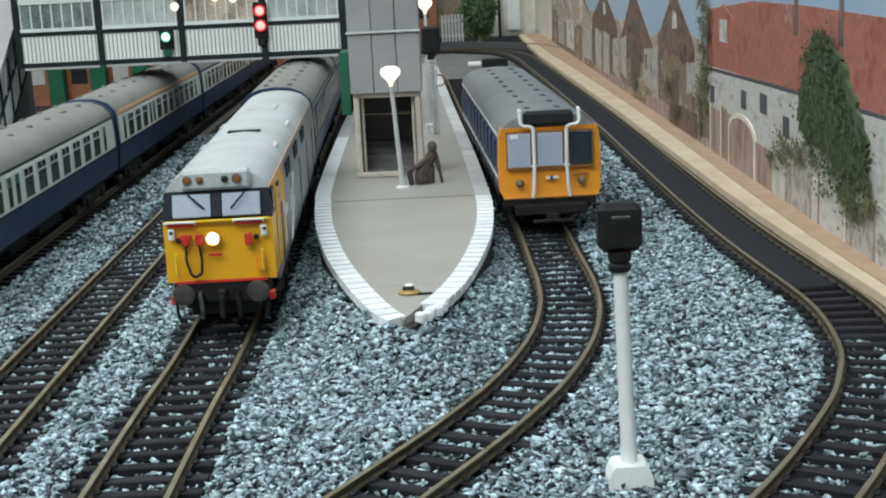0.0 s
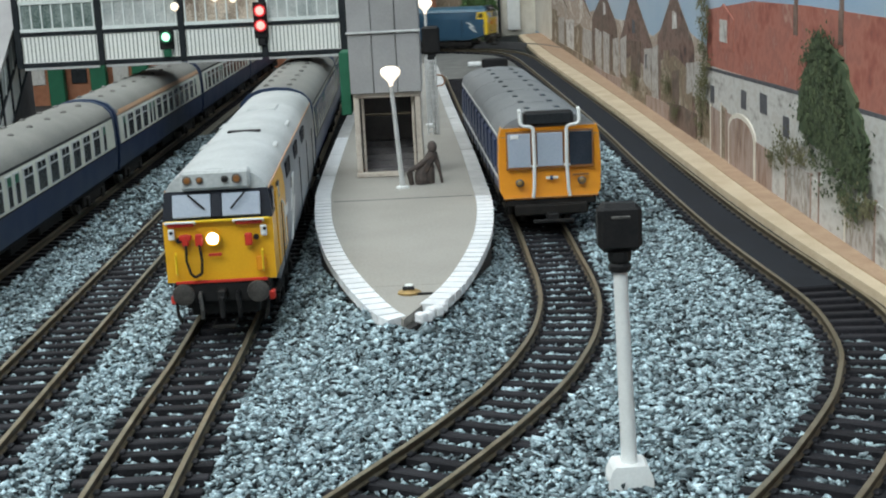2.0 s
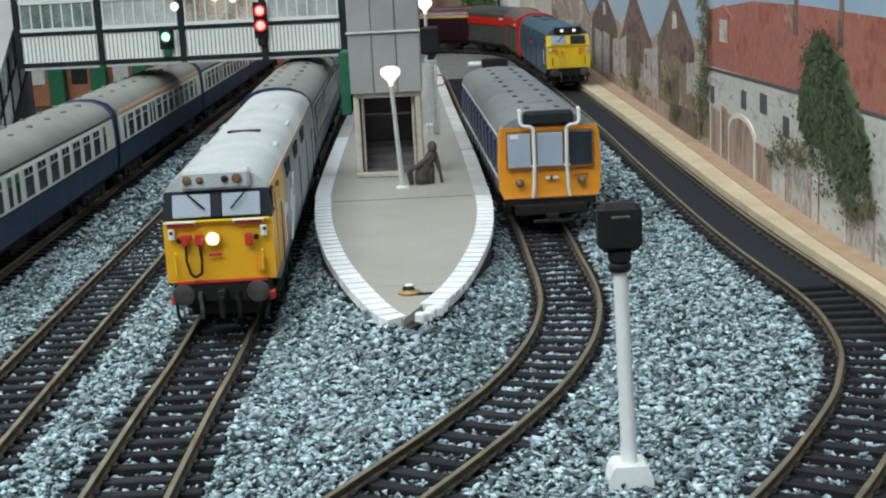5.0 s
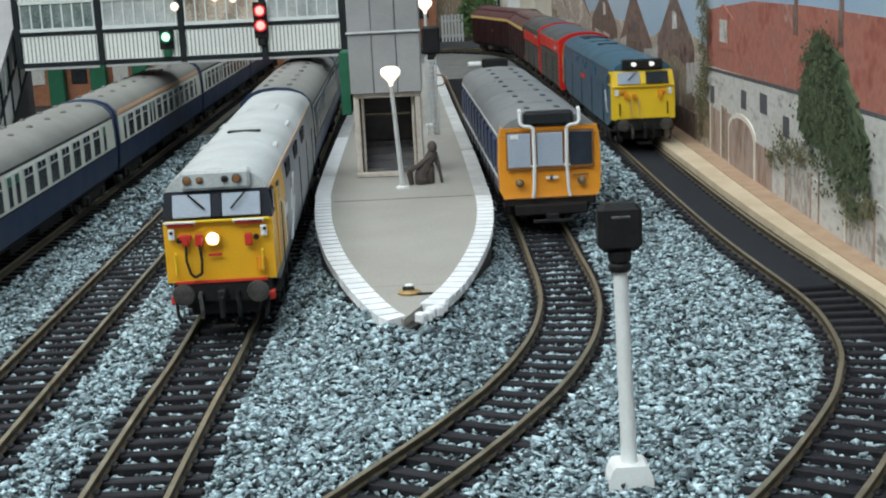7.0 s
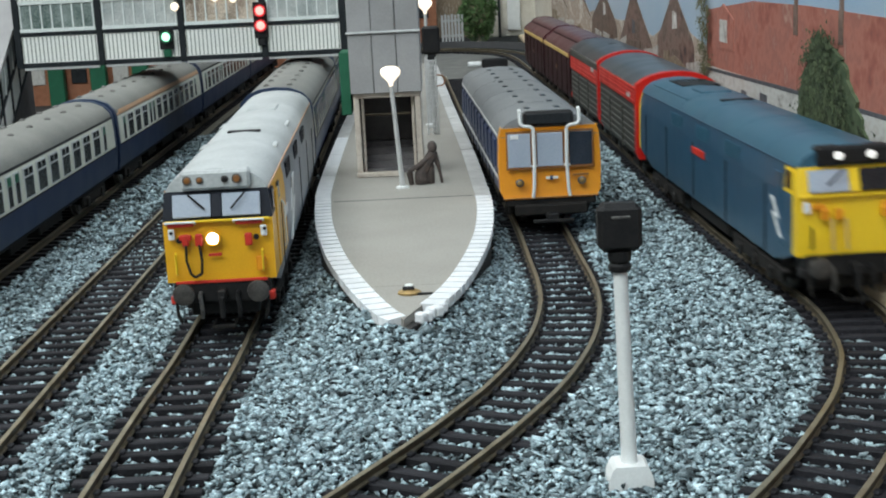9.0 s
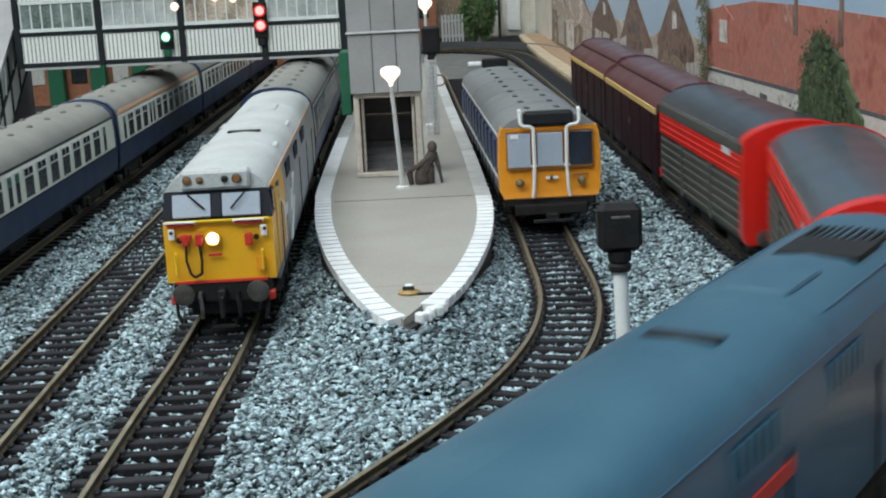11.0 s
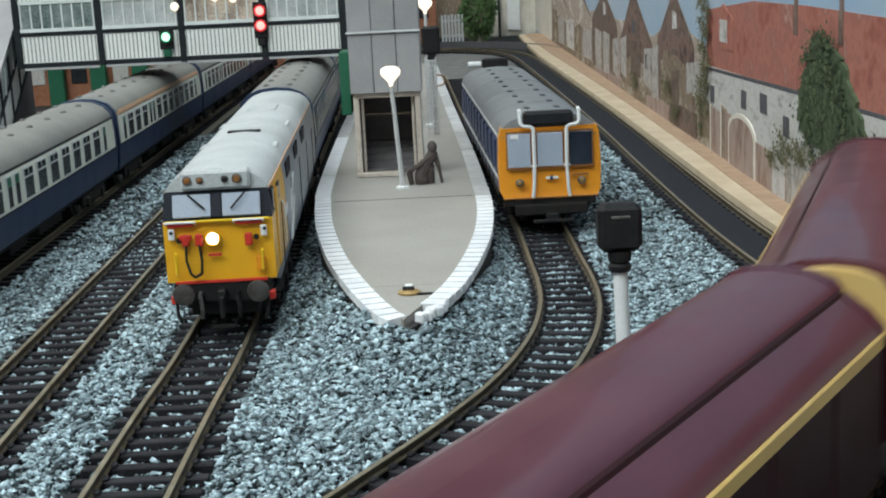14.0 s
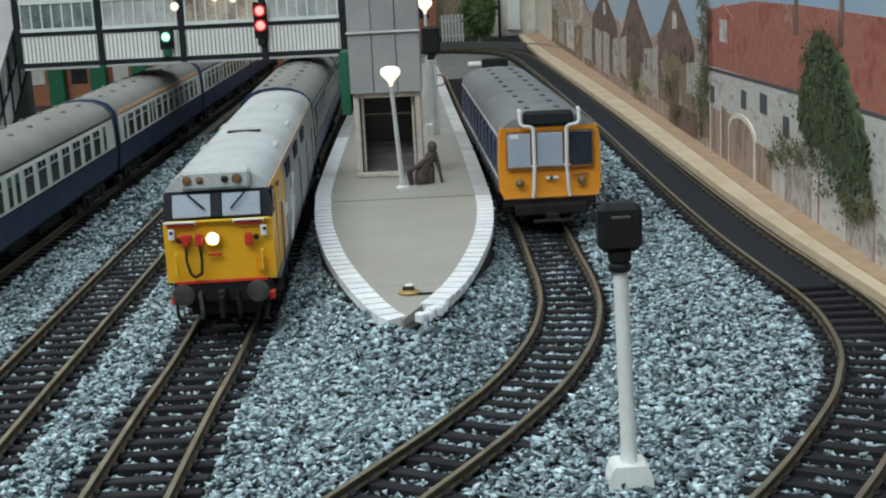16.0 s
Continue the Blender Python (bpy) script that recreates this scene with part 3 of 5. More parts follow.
    # garden fences, gates and arch
    y = 672
    for w, h, m in ((28, 25, TANPRINT), (24, 24, FENCEPRINT), (10, 27, TANPRINT), (50, 25, FENCEPRINT), (34, 19, FENCEPRINT), (22, 17, WALLPRINT), (34, 19, PALEBAY), (10, 18, WALLPRINT), (30, 20, WALLPRINT), (30, 19, PALEBAY), (40, 21, WALLPRINT), (50, 22, PALEBAY), (60, 24, FENCEPRINT)):
        flat("printed_fence", [(y, 2), (y, h), (y - w + 0.6, h - 0.5), (y - w + 0.6, 2)], 0.9, m)
        flat("printed_fence_post", [(y, 2), (y, h + 1), (y - 1.5, h + 1), (y - 1.5, 2)], 1.1, rng.choice([FENCEPRINT, PALEPRINT]))
        y -= w
    arch = [(603, 2.5)] + [(577.5 + 25.5 * math.cos(a), 19 + 8.5 * math.sin(a)) for a in [math.pi * i / 8 for i in range(9)]] + [(552, 2.5)]
    arch_in = [(555, 2.5)] + [(577.5 - 22.5 * math.cos(a), 18.5 + 7 * math.sin(a)) for a in [math.pi * i / 8 for i in range(9)]] + [(600, 2.5)]
    flat("printed_arch_frame", arch, 1.2, PALEPRINT, "pale arched doorway frame")
    flat("printed_arch_door", arch_in, 1.4, FENCEPRINT)
    # leaves of the printed tree and hedge over a soft dark mass
    edge = [(463, 68), (472, 63), (478, 56), (482, 49), (486, 42), (488, 36), (478, 32), (462, 30), (452, 31), (440, 30), (430, 28), (418, 27), (410, 29), (406, 33), (406, 38), (412, 44), (420, 49), (428, 55), (434, 61), (446, 66)]
    flat("printed_tree_mass", [(y0 + (y1 - y0) * k / 4 + rng.uniform(-3.2, 3.2), z0 + (z1 - z0) * k / 4 + rng.uniform(-1.1, 1.1)) for (y0, z0), (y1, z1) in zip(edge, edge[1:] + edge[:1]) for k in range(4)], 1.45, TREEPRINT, "dark green mass of the printed tree")
    for name, m, blobs in (("printed_tree", CONIFER, [(457, 65, 8), (456, 60, 13), (454, 55, 18), (452, 50, 21), (450, 45, 27), (450, 40, 32), (448, 35, 36), (434, 32, 22), (422, 29, 12), (412, 27, 7), (430, 20, 5), (416, 17, 4)]), ("printed_hedge", HEDGE, [(500, 23, 14), (482, 22, 13), (520, 18, 8), (415, 14, 14), (404, 20, 8), (664, 12, 10), (664, 22, 9), (662, 32, 10), (661, 42, 9), (660, 52, 9), (659, 62, 8), (658, 72, 8), (657, 80, 7), (652, 24, 10), (652, 34, 10), (650, 44, 9), (648, 56, 9), (648, 68, 8), (760, 24, 12), (735, 12, 14), (885, 14, 16)])):
        sh = Shape()
        for cy, cz, r in blobs:
            for _ in range(max(3, int(r * (0.9 if name == "printed_tree" else 0.42)))):
                uy, uz, ur = cy + rng.gauss(0, r * 0.48), cz + rng.gauss(0, r * 0.15), rng.uniform(2.5, 6.5)
                for _ in range(34):
                    yy, zz = uy + rng.gauss(0, ur), uz + rng.gauss(0, ur * 0.5)
                    s, a = rng.uniform(0.35, 1.15), rng.uniform(0, 6.28)
                    x = X0 - 1.5 - rng.uniform(0, 0.8)
                    sh.add([(x - rng.uniform(0, 0.4), yy + 1.7 * s * math.cos(a + k * 2.1), zz + s * math.sin(a + k * 2.1)) for k in range(3)], [(0, 1, 2)])
        tagged(part(name, sh, m, t, "dark green printed tree" if name == "printed_tree" else "olive garden hedge"), kind="stuff")
    # far end of the layout
    e = thing("end_backdrop", "pale buff backdrop closing the far end", "backdrop", kind="structure")
    part("board", Shape().box(-1400, X0 + 6, 1760, 1766, -4, 330), TANPRINT, e)
    part("pale_wall", Shape().box(72, 131.8, 1735, 1759, -4, 140, 1), PALEPRINT, e, "pale house end wall")
    part("dark_post", Shape().box(84, 87, 1728, 1734.5, -4, 140, 0.5), IRON, e)
    part("white_house_front", Shape().box(96, 112, 1728, 1734.5, 4, 60, 0.5), WHITE, e)


def far_bits():
    b = thing("shrub", "rounded dark green shrub at the end of the line", "shrub", at=(56, 1660, -4.2))
    part("trunk", Shape().tube((0, 0, 0), (0, 0, 26), 2.4, 8, 1.2), OLDWOOD, b)
    rng, sh = random.Random(3), Shape()
    for _ in range(5200):
        u, v = rng.uniform(0, 6.28), rng.uniform(-1, 1)
        r = 23 * (0.72 + 0.3 * rng.random()) * (1 + 0.14 * math.sin(3 * u + 4 * v))
        c = Vector((r * math.sqrt(1 - v * v) * math.cos(u), r * math.sqrt(1 - v * v) * math.sin(u), 34 + r * 1.35 * v))
        s = rng.uniform(1.4, 3.2)
        q = [c + Vector((rng.uniform(-s, s), rng.uniform(-s, s), rng.uniform(-s, s))) for _ in range(3)]
        sh.add(q, [(0, 1, 2)])
    part("crown", sh, SHRUB, b, "many small dark leaves")
    f = thing("picket_fence", "grey slatted fence at the far end", "fence", at=(24, 1650, -4.2))
    for k in range(7):
        part("slat", Shape().box(-13 + k * 4, -10.4 + k * 4, 0, 1.2, 0, 34 + (k % 2), 0.3), CLADEDGE, f)
    for z in (8, 26):
        part("rail", Shape().box(-13.5, 14, 1.3, 2.6, z, z + 2.4, 0.3), CLADEDGE, f)
    h = thing("brick_hut", "low orange-brown brick hut behind the tracks", "building", at=(-14, 1690, -4.2))
    part("wall", Shape().box(-42, 20, 0, 40, 0, 66, 0.5), BRICK, h)
    part("roof", Shape().prism([(-45, 66), (-11, 80), (23, 66)], "y", -3, 43), COACHROOF, h)
    part("window", Shape().box(-2, 10, -0.8, 1, 30, 48, 0.3), DARKGLASS, h)
    g = thing("far_ground", "grey gravel ground at the far end", "ground", kind="structure")
    part("gravel", Shape().prism([(-110, 830), (-40, 1390), (-40, 1480), (20, 1468), (60, 1420), (84, 1340), (86, 830)], "z", -4.2, -3.4), FARGROUND, g)
    w = thing("kerb_wall", "low dark kerb round the end of the track", "kerb", kind="structure")
    curve = Path([(-60, 1580), (0, 1574), (40, 1558), (82, 1518), (116, 1450), (130, 1390)])
    part("kerb", sweep(curve, 0, curve.length, 0, [(-1.5, -4.2), (1.5, -4.2), (1.5, 3), (-1.5, 3)], 6), JOINT, w)


# ---- rolling stock: x across, front towards -y, z up from the rail heads ----
def hull(prof, front, rear, caps=(True, True), n=1):
    """A body from a half profile of (half width, height), between front(z) and rear(z), mirrored, with ends closed in strips."""
    sh = Shape()
    for sg in (-1, 1):
        base = len(sh.v)
        for x, z in prof:
            sh.v.append((sg * x, front(x, z), z))
            sh.v.append((sg * x, rear(x, z), z))
        for i in range(len(prof) - 1):
            a = base + 2 * i
            sh.f.append((a, a + 2, a + 3, a + 1) if sg > 0 else (a, a + 1, a + 3, a + 2))
    k = 2 * len(prof)
    for i in range(len(prof) - 1):
        if caps[0]:
            sh.f.append((2 * i, 2 * i + 2, k + 2 * i + 2, k + 2 * i))
        if caps[1]:
            sh.f.append((2 * i + 1, k + 2 * i + 1, k + 2 * i + 3, 2 * i + 3))
    sh.f.append((0, k, k + 1, 1))
    m = 2 * (len(prof) - 1)
    sh.f.append((m, m + 1, k + m + 1, k + m))
    return sh


def wheelset(parent, y, r=5.6):
    for sg in (-1, 1):
        part("wheel", Shape().turned([(r * 0.3, -0.2), (r * 0.8, 0), (r * 0.85, 0.5), (r, 0.5), (r, 2.3), (r + 0.5, 2.5), (r + 0.5, 2.9), (1, 2.9)] if sg < 0 else [(1, -2.9), (r + 0.5, -2.9), (r + 0.5, -2.5), (r, -2.3), (r, -0.5), (r * 0.85, -0.5), (r * 0.8, 0), (r * 0.3, 0.2)], (sg * 9.6, y, r), "x", 18), STEEL, parent)


def bogie(parent, y, half=21, w=13.4, wheels=(-14, 0, 14), r=5.6):
    b = part("bogie", Shape().box(-w, -w + 1.6, y - half, y + half, 3.6, 8.4, 0.5).box(w - 1.6, w, y - half, y + half, 3.6, 8.4, 0.5).box(-w, w, y - 2, y + 2, 4.6, 9.5, 0.5).box(-w, w, y - half, y - half + 2, 5, 8, 0.4), UNDER, parent, "grimy dark bogie")
    for dy in wheels:
        wheelset(b, y + dy, r)
        for sg in (-1, 1):
            part("axlebox", Shape().box(sg * w - 1.0, sg * w + 1.0, y + dy - 2, y + dy + 2, 3, 7, 0.5), UNDER, b)
    return b


def buffer(parent, x, z, y, r=3.4):
    part("buffer", Shape().turned([(1.6, 5.5), (1.8, 2), (1.3, 1.9), (1.3, -0.2), (r, -0.4), (r * 0.96, -1.0), (r * 0.5, -1.4)], (x, y, z), "y", 18), BUFFERS, parent, "dark oval steel buffer", 40)


BODY50 = [(14.0, 10.5), (14.9, 15.5), (15.1, 24), (14.9, 33.0)]
BAND50 = [(14.9, 33.0), (14.6, 37.0), (13.9, 40.8)]
ROOF50 = [(13.9, 40.8), (12.6, 43.0), (10.0, 44.9), (6.0, 46.2), (0.02, 46.7)]


def loco(name, label, c, length=230.0, at=(0, 0, 0), turn=0.0):
    """A six-axle diesel locomotive with flat-fronted cabs; c names its materials."""
    t = thing(name, label, "locomotive", "diesel locomotives", at, turn)
    L = length

    def fr(x, z):
        side = 0.35 * max(0, x - 11.5)
        return side + (0 if z <= 33 else (z - 33) * 0.36 if z <= 41 else 2.9 + (z - 41) * 0.25)

    def re(x, z):
        return L - fr(x, z)
    cab = c["cabdepth"]
    lower = [q for q in BODY50]
    part("cab_front", hull([(14.9 if x > 14.9 else x, max(z, 16.0)) for x, z in lower], fr, lambda x, z: cab + (0 if z > 20 else 0), (True, True)), c["front"], t, c["front_label"], 35)
    part("cab_front", hull([(14.9 if x > 14.9 else x, max(z, 16.0)) for x, z in lower], lambda x, z: L - c["rear"][0], re, (True, True)), c["front"], t, "", 35)
    part("cab_band", hull(BAND50, fr, lambda x, z: c["banddepth"]), c["band"], t, c["band_label"], 35)
    part("cab_band", hull(BAND50, lambda x, z: L - c["rear"][1], re), c["band"], t, "", 35)
    if c["cabdepth"] > c["banddepth"]:
        part("cab_side_panel", hull(BAND50, lambda x, z: c["banddepth"], lambda x, z: c["cabdepth"]), c["front"], t, "", 35)
    mid = hull(BODY50, lambda x, z: cab if z > 15 else 24, lambda x, z: L - (c["rear"][0] if z > 15 else 24))
    side = part("body_side", mid, c["side"], t, c["side_label"], 35)
    part("upper_side", hull(BAND50, lambda x, z: max(c["banddepth"], c["cabdepth"]), lambda x, z: L - c["rear"][1]), c["upper"], t, "", 35)
    roof = part("roof", hull(ROOF50, lambda x, z: fr(x, z), re), c["roof"], t, c["roof_label"], 50)
    # gutter line, roof ribs, fan grille, hatches
    for sg in (-1, 1):
        part("gutter", Shape().box(sg * 14.1 - 0.2, sg * 14.1 + 0.2, 5, L - 5, 40.3, 40.9, 0.15), c["gutter"], roof)
        if c["fan"]:
            part("roof_rib", Shape().box(sg * 10.8 - 0.25, sg * 10.8 + 0.25, 150, L - 14, 44.2, 44.7, 0.15), c["roof"], roof)
        else:
            for y, w in ((64, 9), (118, 12)):
                part("roof_hatch", Shape().box(sg * 11.2 - 1.0, sg * 11.2 + 1.0, y, y + w, 43.3, 44.4, 0.3), c["roof"], roof)
        for y in (30, 75, 120, 165, 205):
            part("side_door_line", Shape().box(sg * 15.15 - 0.12, sg * 15.15 + 0.12, y, y + 0.6, 12, 32), BLACK, side)
        for y in (60, 100, 140):
            g = Shape()
            for k in range(6):
                g.box(sg * 14.75 - 0.25, sg * 14.75 + 0.25, y + k * 3, y + k * 3 + 1.8, 34.2, 39)
            part("side_grille", g, c["grille"], side)
        part("cab_door", Shape().box(sg * 15.0 - 0.25, sg * 15.0 + 0.25, 14, 20.5, 16.5, 38, 0.2), c["door"], t)
        part("cab_side_window", Shape().box(sg * 14.55 - 0.35, sg * 14.55 + 0.4, 6, 11.5, 34.0, 39.4, 0.25), DARKGLASS, t)
        part("cab_side_window_frame", Shape().box(sg * 14.5 - 0.3, sg * 14.5 + 0.3, 5.3, 12.2, 33.4, 40, 0.25), c["band"], t)
        part("step", Shape().box(sg * 13.4 - 1, sg * 13.4 + 1, 14, 20, 8.2, 9, 0.2), UNDER, t)
    part("roof_hatch", Shape().box(-5.5, 5.5, 150, 166, 45.9, 46.9, 0.4), c["roof"], roof)
    g = Shape()
    g.box(-6, 8, 178, 193, 45.2, 46.72, 0.1)
    for k in range(10):
        g.box(-6 + k * 1.42, -5.2 + k * 1.42, 193, 203, 45.0, 46.9 - 0.05 * abs(k - 4), 0.15)
    if c["fan"]:
        part("fan_grille", g, BLACK, roof, "dark slotted roof grille")
    part("exhaust_slot", Shape().box(-5.4, 5.4, c["slot"], c["slot"] + 3.0, 46.0, 46.95, 0.2), BLACK, roof, "dark exhaust slot")
    for y in (34, 70, 112, 146) if c["fan"] else ():
        part("roof_seam", hull([(q[0] + 0.04, q[1] + 0.05) for q in ROOF50], lambda x, z: y, lambda x, z: y + 0.45), c["roof"], roof)
    # front
    for sg in (-1, 1):
        m = Matrix.Translation((sg * 6.7, 1.45, 37.1)) @ Matrix.Rotation(-math.atan(0.36), 4, "X")
        scr = part("windscreen", Shape().box(-5.2, 5.2, -0.35, 0.35, -3.3, 3.1, 0.25, m), c["glass"][0 if sg < 0 else 1], t, "pale reflecting windscreen")
        w0 = Shape().box(-0.28, 0.28, -1.0, -0.55, -3.0, 3.0, 0.1, Matrix.Translation((sg * (5.2 if sg < 0 else 6.0), 0.7, 38.3)) @ Matrix.Rotation(-0.8 if c["wiper"] == 2 and sg < 0 else 0.75, 4, "Y"))
        if not (c["wiper"] == 1 and sg > 0):
            part("wiper", w0, BLACK, scr)
        buffer(t, sg * 10.1, 13.6, -3.2, 3.05)
        part("brake_hose", Shape().pipe([(sg * 12.2, 0, 11.6), (sg * 12.4, -1.8, 10.6), (sg * 12.2, -2.2, 7.6), (sg * 11.4, -1.8, 5.4)], 0.5), UNDER, t)
        part("buffer_beam_end", Shape().box(sg * 12 - 2.2, sg * 12 + 2.2, -0.4, 3, 10.2, 12.6, 0.3), c["beam"], t)
    part("windscreen_pillar", Shape().box(-1.3, 1.3, 0.0, 1.6, -3.3, 3.3, 0.2, Matrix.Translation((0, 1.05, 37.1)) @ Matrix.Rotation(-math.atan(0.36), 4, "X")), c["pillar"], t)
    hb = part("headcode_panel", Shape().box(-9.4, 9.4, 1.6, 7.5, 41.2, 46.4, 0.7), c["headcode"], t, c["headcode_label"])
    for x, r, m in c["lights"]:
        part("marker_light", Shape().turned([(r, 0), (r, -0.45), (r * 0.75, -0.5), (r * 0.7, -0.3)], (x, 1.6, 44.0), "y", 16), STEEL if m is not DIMGLOW else BLACK, hb)
        part("marker_lens", Shape().turned([(r * 0.72, 0), (r * 0.72, -0.45), (r * 0.4, -0.6)], (x, 1.6, 44.0), "y", 14), m, hb)
    part("buffer_beam", Shape().box(-13.2, 13.2, 0.3, 6, 10.0, 16.2, 0.5), BLACK, t)
    part("beam_line", Shape().box(-12.5, 12.5, -0.15, 0.4, 15.7, 16.5, 0.1), c["beam"], t)
    hook = part("coupling_hook", Shape().box(-1.2, 1.2, -3.5, 1, 11.5, 14.2, 0.4).box(-0.7, 0.7, -4.2, -2.6, 6.5, 12.5, 0.3), BLACK, t)
    part("coupling_bar", Shape().box(-3.2, 3.2, -3.6, -3.0, 3.6, 4.6, 0.2).box(-3.2, -2.6, -3.4, 4, 3.6, 4.6, 0.2).box(2.6, 3.2, -3.4, 4, 3.6, 4.6, 0.2), UNDER, hook)
    # Black block fills the gap in place of deep shadow.
    part("void_filler", Shape().box(-9.5, 9.5, 4.0, 6.0, 5.6, 10.2, 0.6), BLACK, t, "black filler for the shadowed gap under the beam")
    for x in (-6.0, 4.2):
        part("brake_pipe", Shape().pipe([(x, 0.3, 13.0), (x, -1.6, 12.6), (x + 0.4, -2.0, 9.0), (x + 0.2, -1.4, 6.2)], 0.62), STEEL if x == -6.0 else BLACK, t)
    c["nose"](t)
    bogie(t, 47, 27, 13.2, (-17, 0, 17))
    bogie(t, L - 47, 27, 13.2, (-17, 0, 17))
    part("fuel_tank", Shape().box(-12, 12, 84, 140, 3.4, 10.4, 1.2), UNDER, t)
    part("rear_beam", Shape().box(-12.5, 12.5, L - 4, L - 0.2, 9.5, 15.8, 0.5), BLACK, t)
    part("rear_coupling", Shape().box(-2, 2, L - 1, L + 2.4, 6, 9, 0.4), BLACK, t)
    return t


def nose_grey(t):
    part("headlamp_rim", Shape().turned([(2.2, 0.3), (2.2, -0.6), (1.85, -0.7), (1.8, -0.3)], (-1.5, 0, 28.1), "y", 22), YELLOW, t)
    part("headlamp", Shape().turned([(1.6, 0), (1.6, -0.5), (1.2, -0.8), (0.4, -0.95)], (-1.5, 0, 28.1), "y", 20), HEADGLOW, t, "lit white headlamp", 60)
    for x, h in ((-8.9, 29), (-5.2, 29), (8.2, 28.6)):
        part("cable_socket", Shape().box(x - 0.9, x + 0.9, -1.3, 0.3, h - 2.6, h + 0.6, 0.3).box(x - 1.7, x + 1.7, -1.0, 0.2, h - 1.0, h + 0.5, 0.3) if x == -8.9 else Shape().box(x - 1.0, x + 1.0, -1.3, 0.3, h - 2.8, h + 0.6, 0.3), RED, t, "red cable socket")
    part("jumper_cable", Shape().pipe([(-8.8, -1.0, 26.8), (-8.9, -1.4, 22.5), (-8.0, -1.5, 18.8), (-6.8, -1.5, 17.8)], 0.38), BLACK, t)
    part("jumper_cable", Shape().pipe([(-5.2, -1.0, 26.8), (-4.7, -1.4, 22.5), (-5.0, -1.5, 18.8), (-6.8, -1.5, 17.8)], 0.38), BLACK, t)
    for x in (-12.6, 12.4):
        part("lamp_bracket", Shape().box(x - 0.85, x + 0.85, -0.5, 0.3, 28.2, 31.2, 0.2), WHITE, t)
        part("lamp_dot", Shape().turned([(0.5, 0), (0.5, -0.7)], (x + (0.3 if x > 0 else 0), 0, 30.2), "y", 8), BLACK, t)
        part("handrail", Shape().pipe([(x * 0.94, 0, 24.5), (x * 0.94, -0.9, 24), (x * 0.94, -0.9, 19), (x * 0.94, 0, 18.5)], 0.3), YELLOWB, t)
    for x in (-10.6, 10.3):
        part("small_plug", Shape().turned([(0.8, 0), (0.8, -0.6)], (x, 0, 28.0), "y", 10), BLACK, t)
    for x in (-10.0, 8.5):
        part("tail_light", Shape().box(x - 3.6, x + 3.6, -0.35, 0.2, 31.6, 32.5, 0.15), RED, t)
        part("white_rail", Shape().pipe([(x - 4, 0, 32.4), (x - 4, -0.9, 33), (x + 4, -0.9, 33), (x + 4, 0, 32.4)], 0.32), WHITE, t)
    part("ledge", Shape().box(-14.2, 14.2, -0.4, 0.6, 32.6, 33.3, 0.2), YELLOWB, t)
    part("corner_plate", Shape().box(9.8, 12.4, -0.5, 0.3, 18.5, 22.6, 0.3), ORANGE, t)
    part("badge", Shape().box(-3.0, 0.6, -0.3, 0.1, 23.2, 24.0, 0.1), RED, t, "small red nameplate bar")
    # large pale emblem and grey panel along the side
    for sg in (-1, 1):
        part("cab_door_edge", Shape().box(sg * 15.1 - 0.2, sg * 15.1 + 0.2, 21.5, 22.3, 17, 38, 0.1), OLDWOOD, t, "worn door edge")
        part("cab_door_window", Shape().box(sg * 14.6 - 0.35, sg * 14.6 + 0.4, 24.5, 30, 33.6, 38.6, 0.25), DARKGLASS, t)
        part("door_handrail", Shape().pipe([(sg * 15.1, 33.2, 18), (sg * 15.7, 33.2, 19), (sg * 15.6, 33.2, 31), (sg * 15.0, 33.2, 32)], 0.28), WHITE, t)
        for y, w in ((62, 7), (150, 9)):
            part("body_window", Shape().box(sg * 14.75 - 0.3, sg * 14.75 + 0.3, y, y + w, 34.4, 39.0, 0.2), SURROUND, t)
        part("number_bars", Shape().box(sg * 15.15 - 0.12, sg * 15.15 + 0.12, 42, 52, 25, 28), WHITE, t, "white number bars")
        part("side_emblem", Shape().prism([(62, 14), (74, 23), (64, 23), (82, 32), (88, 32), (76, 24.5), (86, 24.5), (70, 14)], "x", sg * 15.1 - 0.15, sg * 15.1 + 0.15), WHITE, t, "white double-arrow shape")


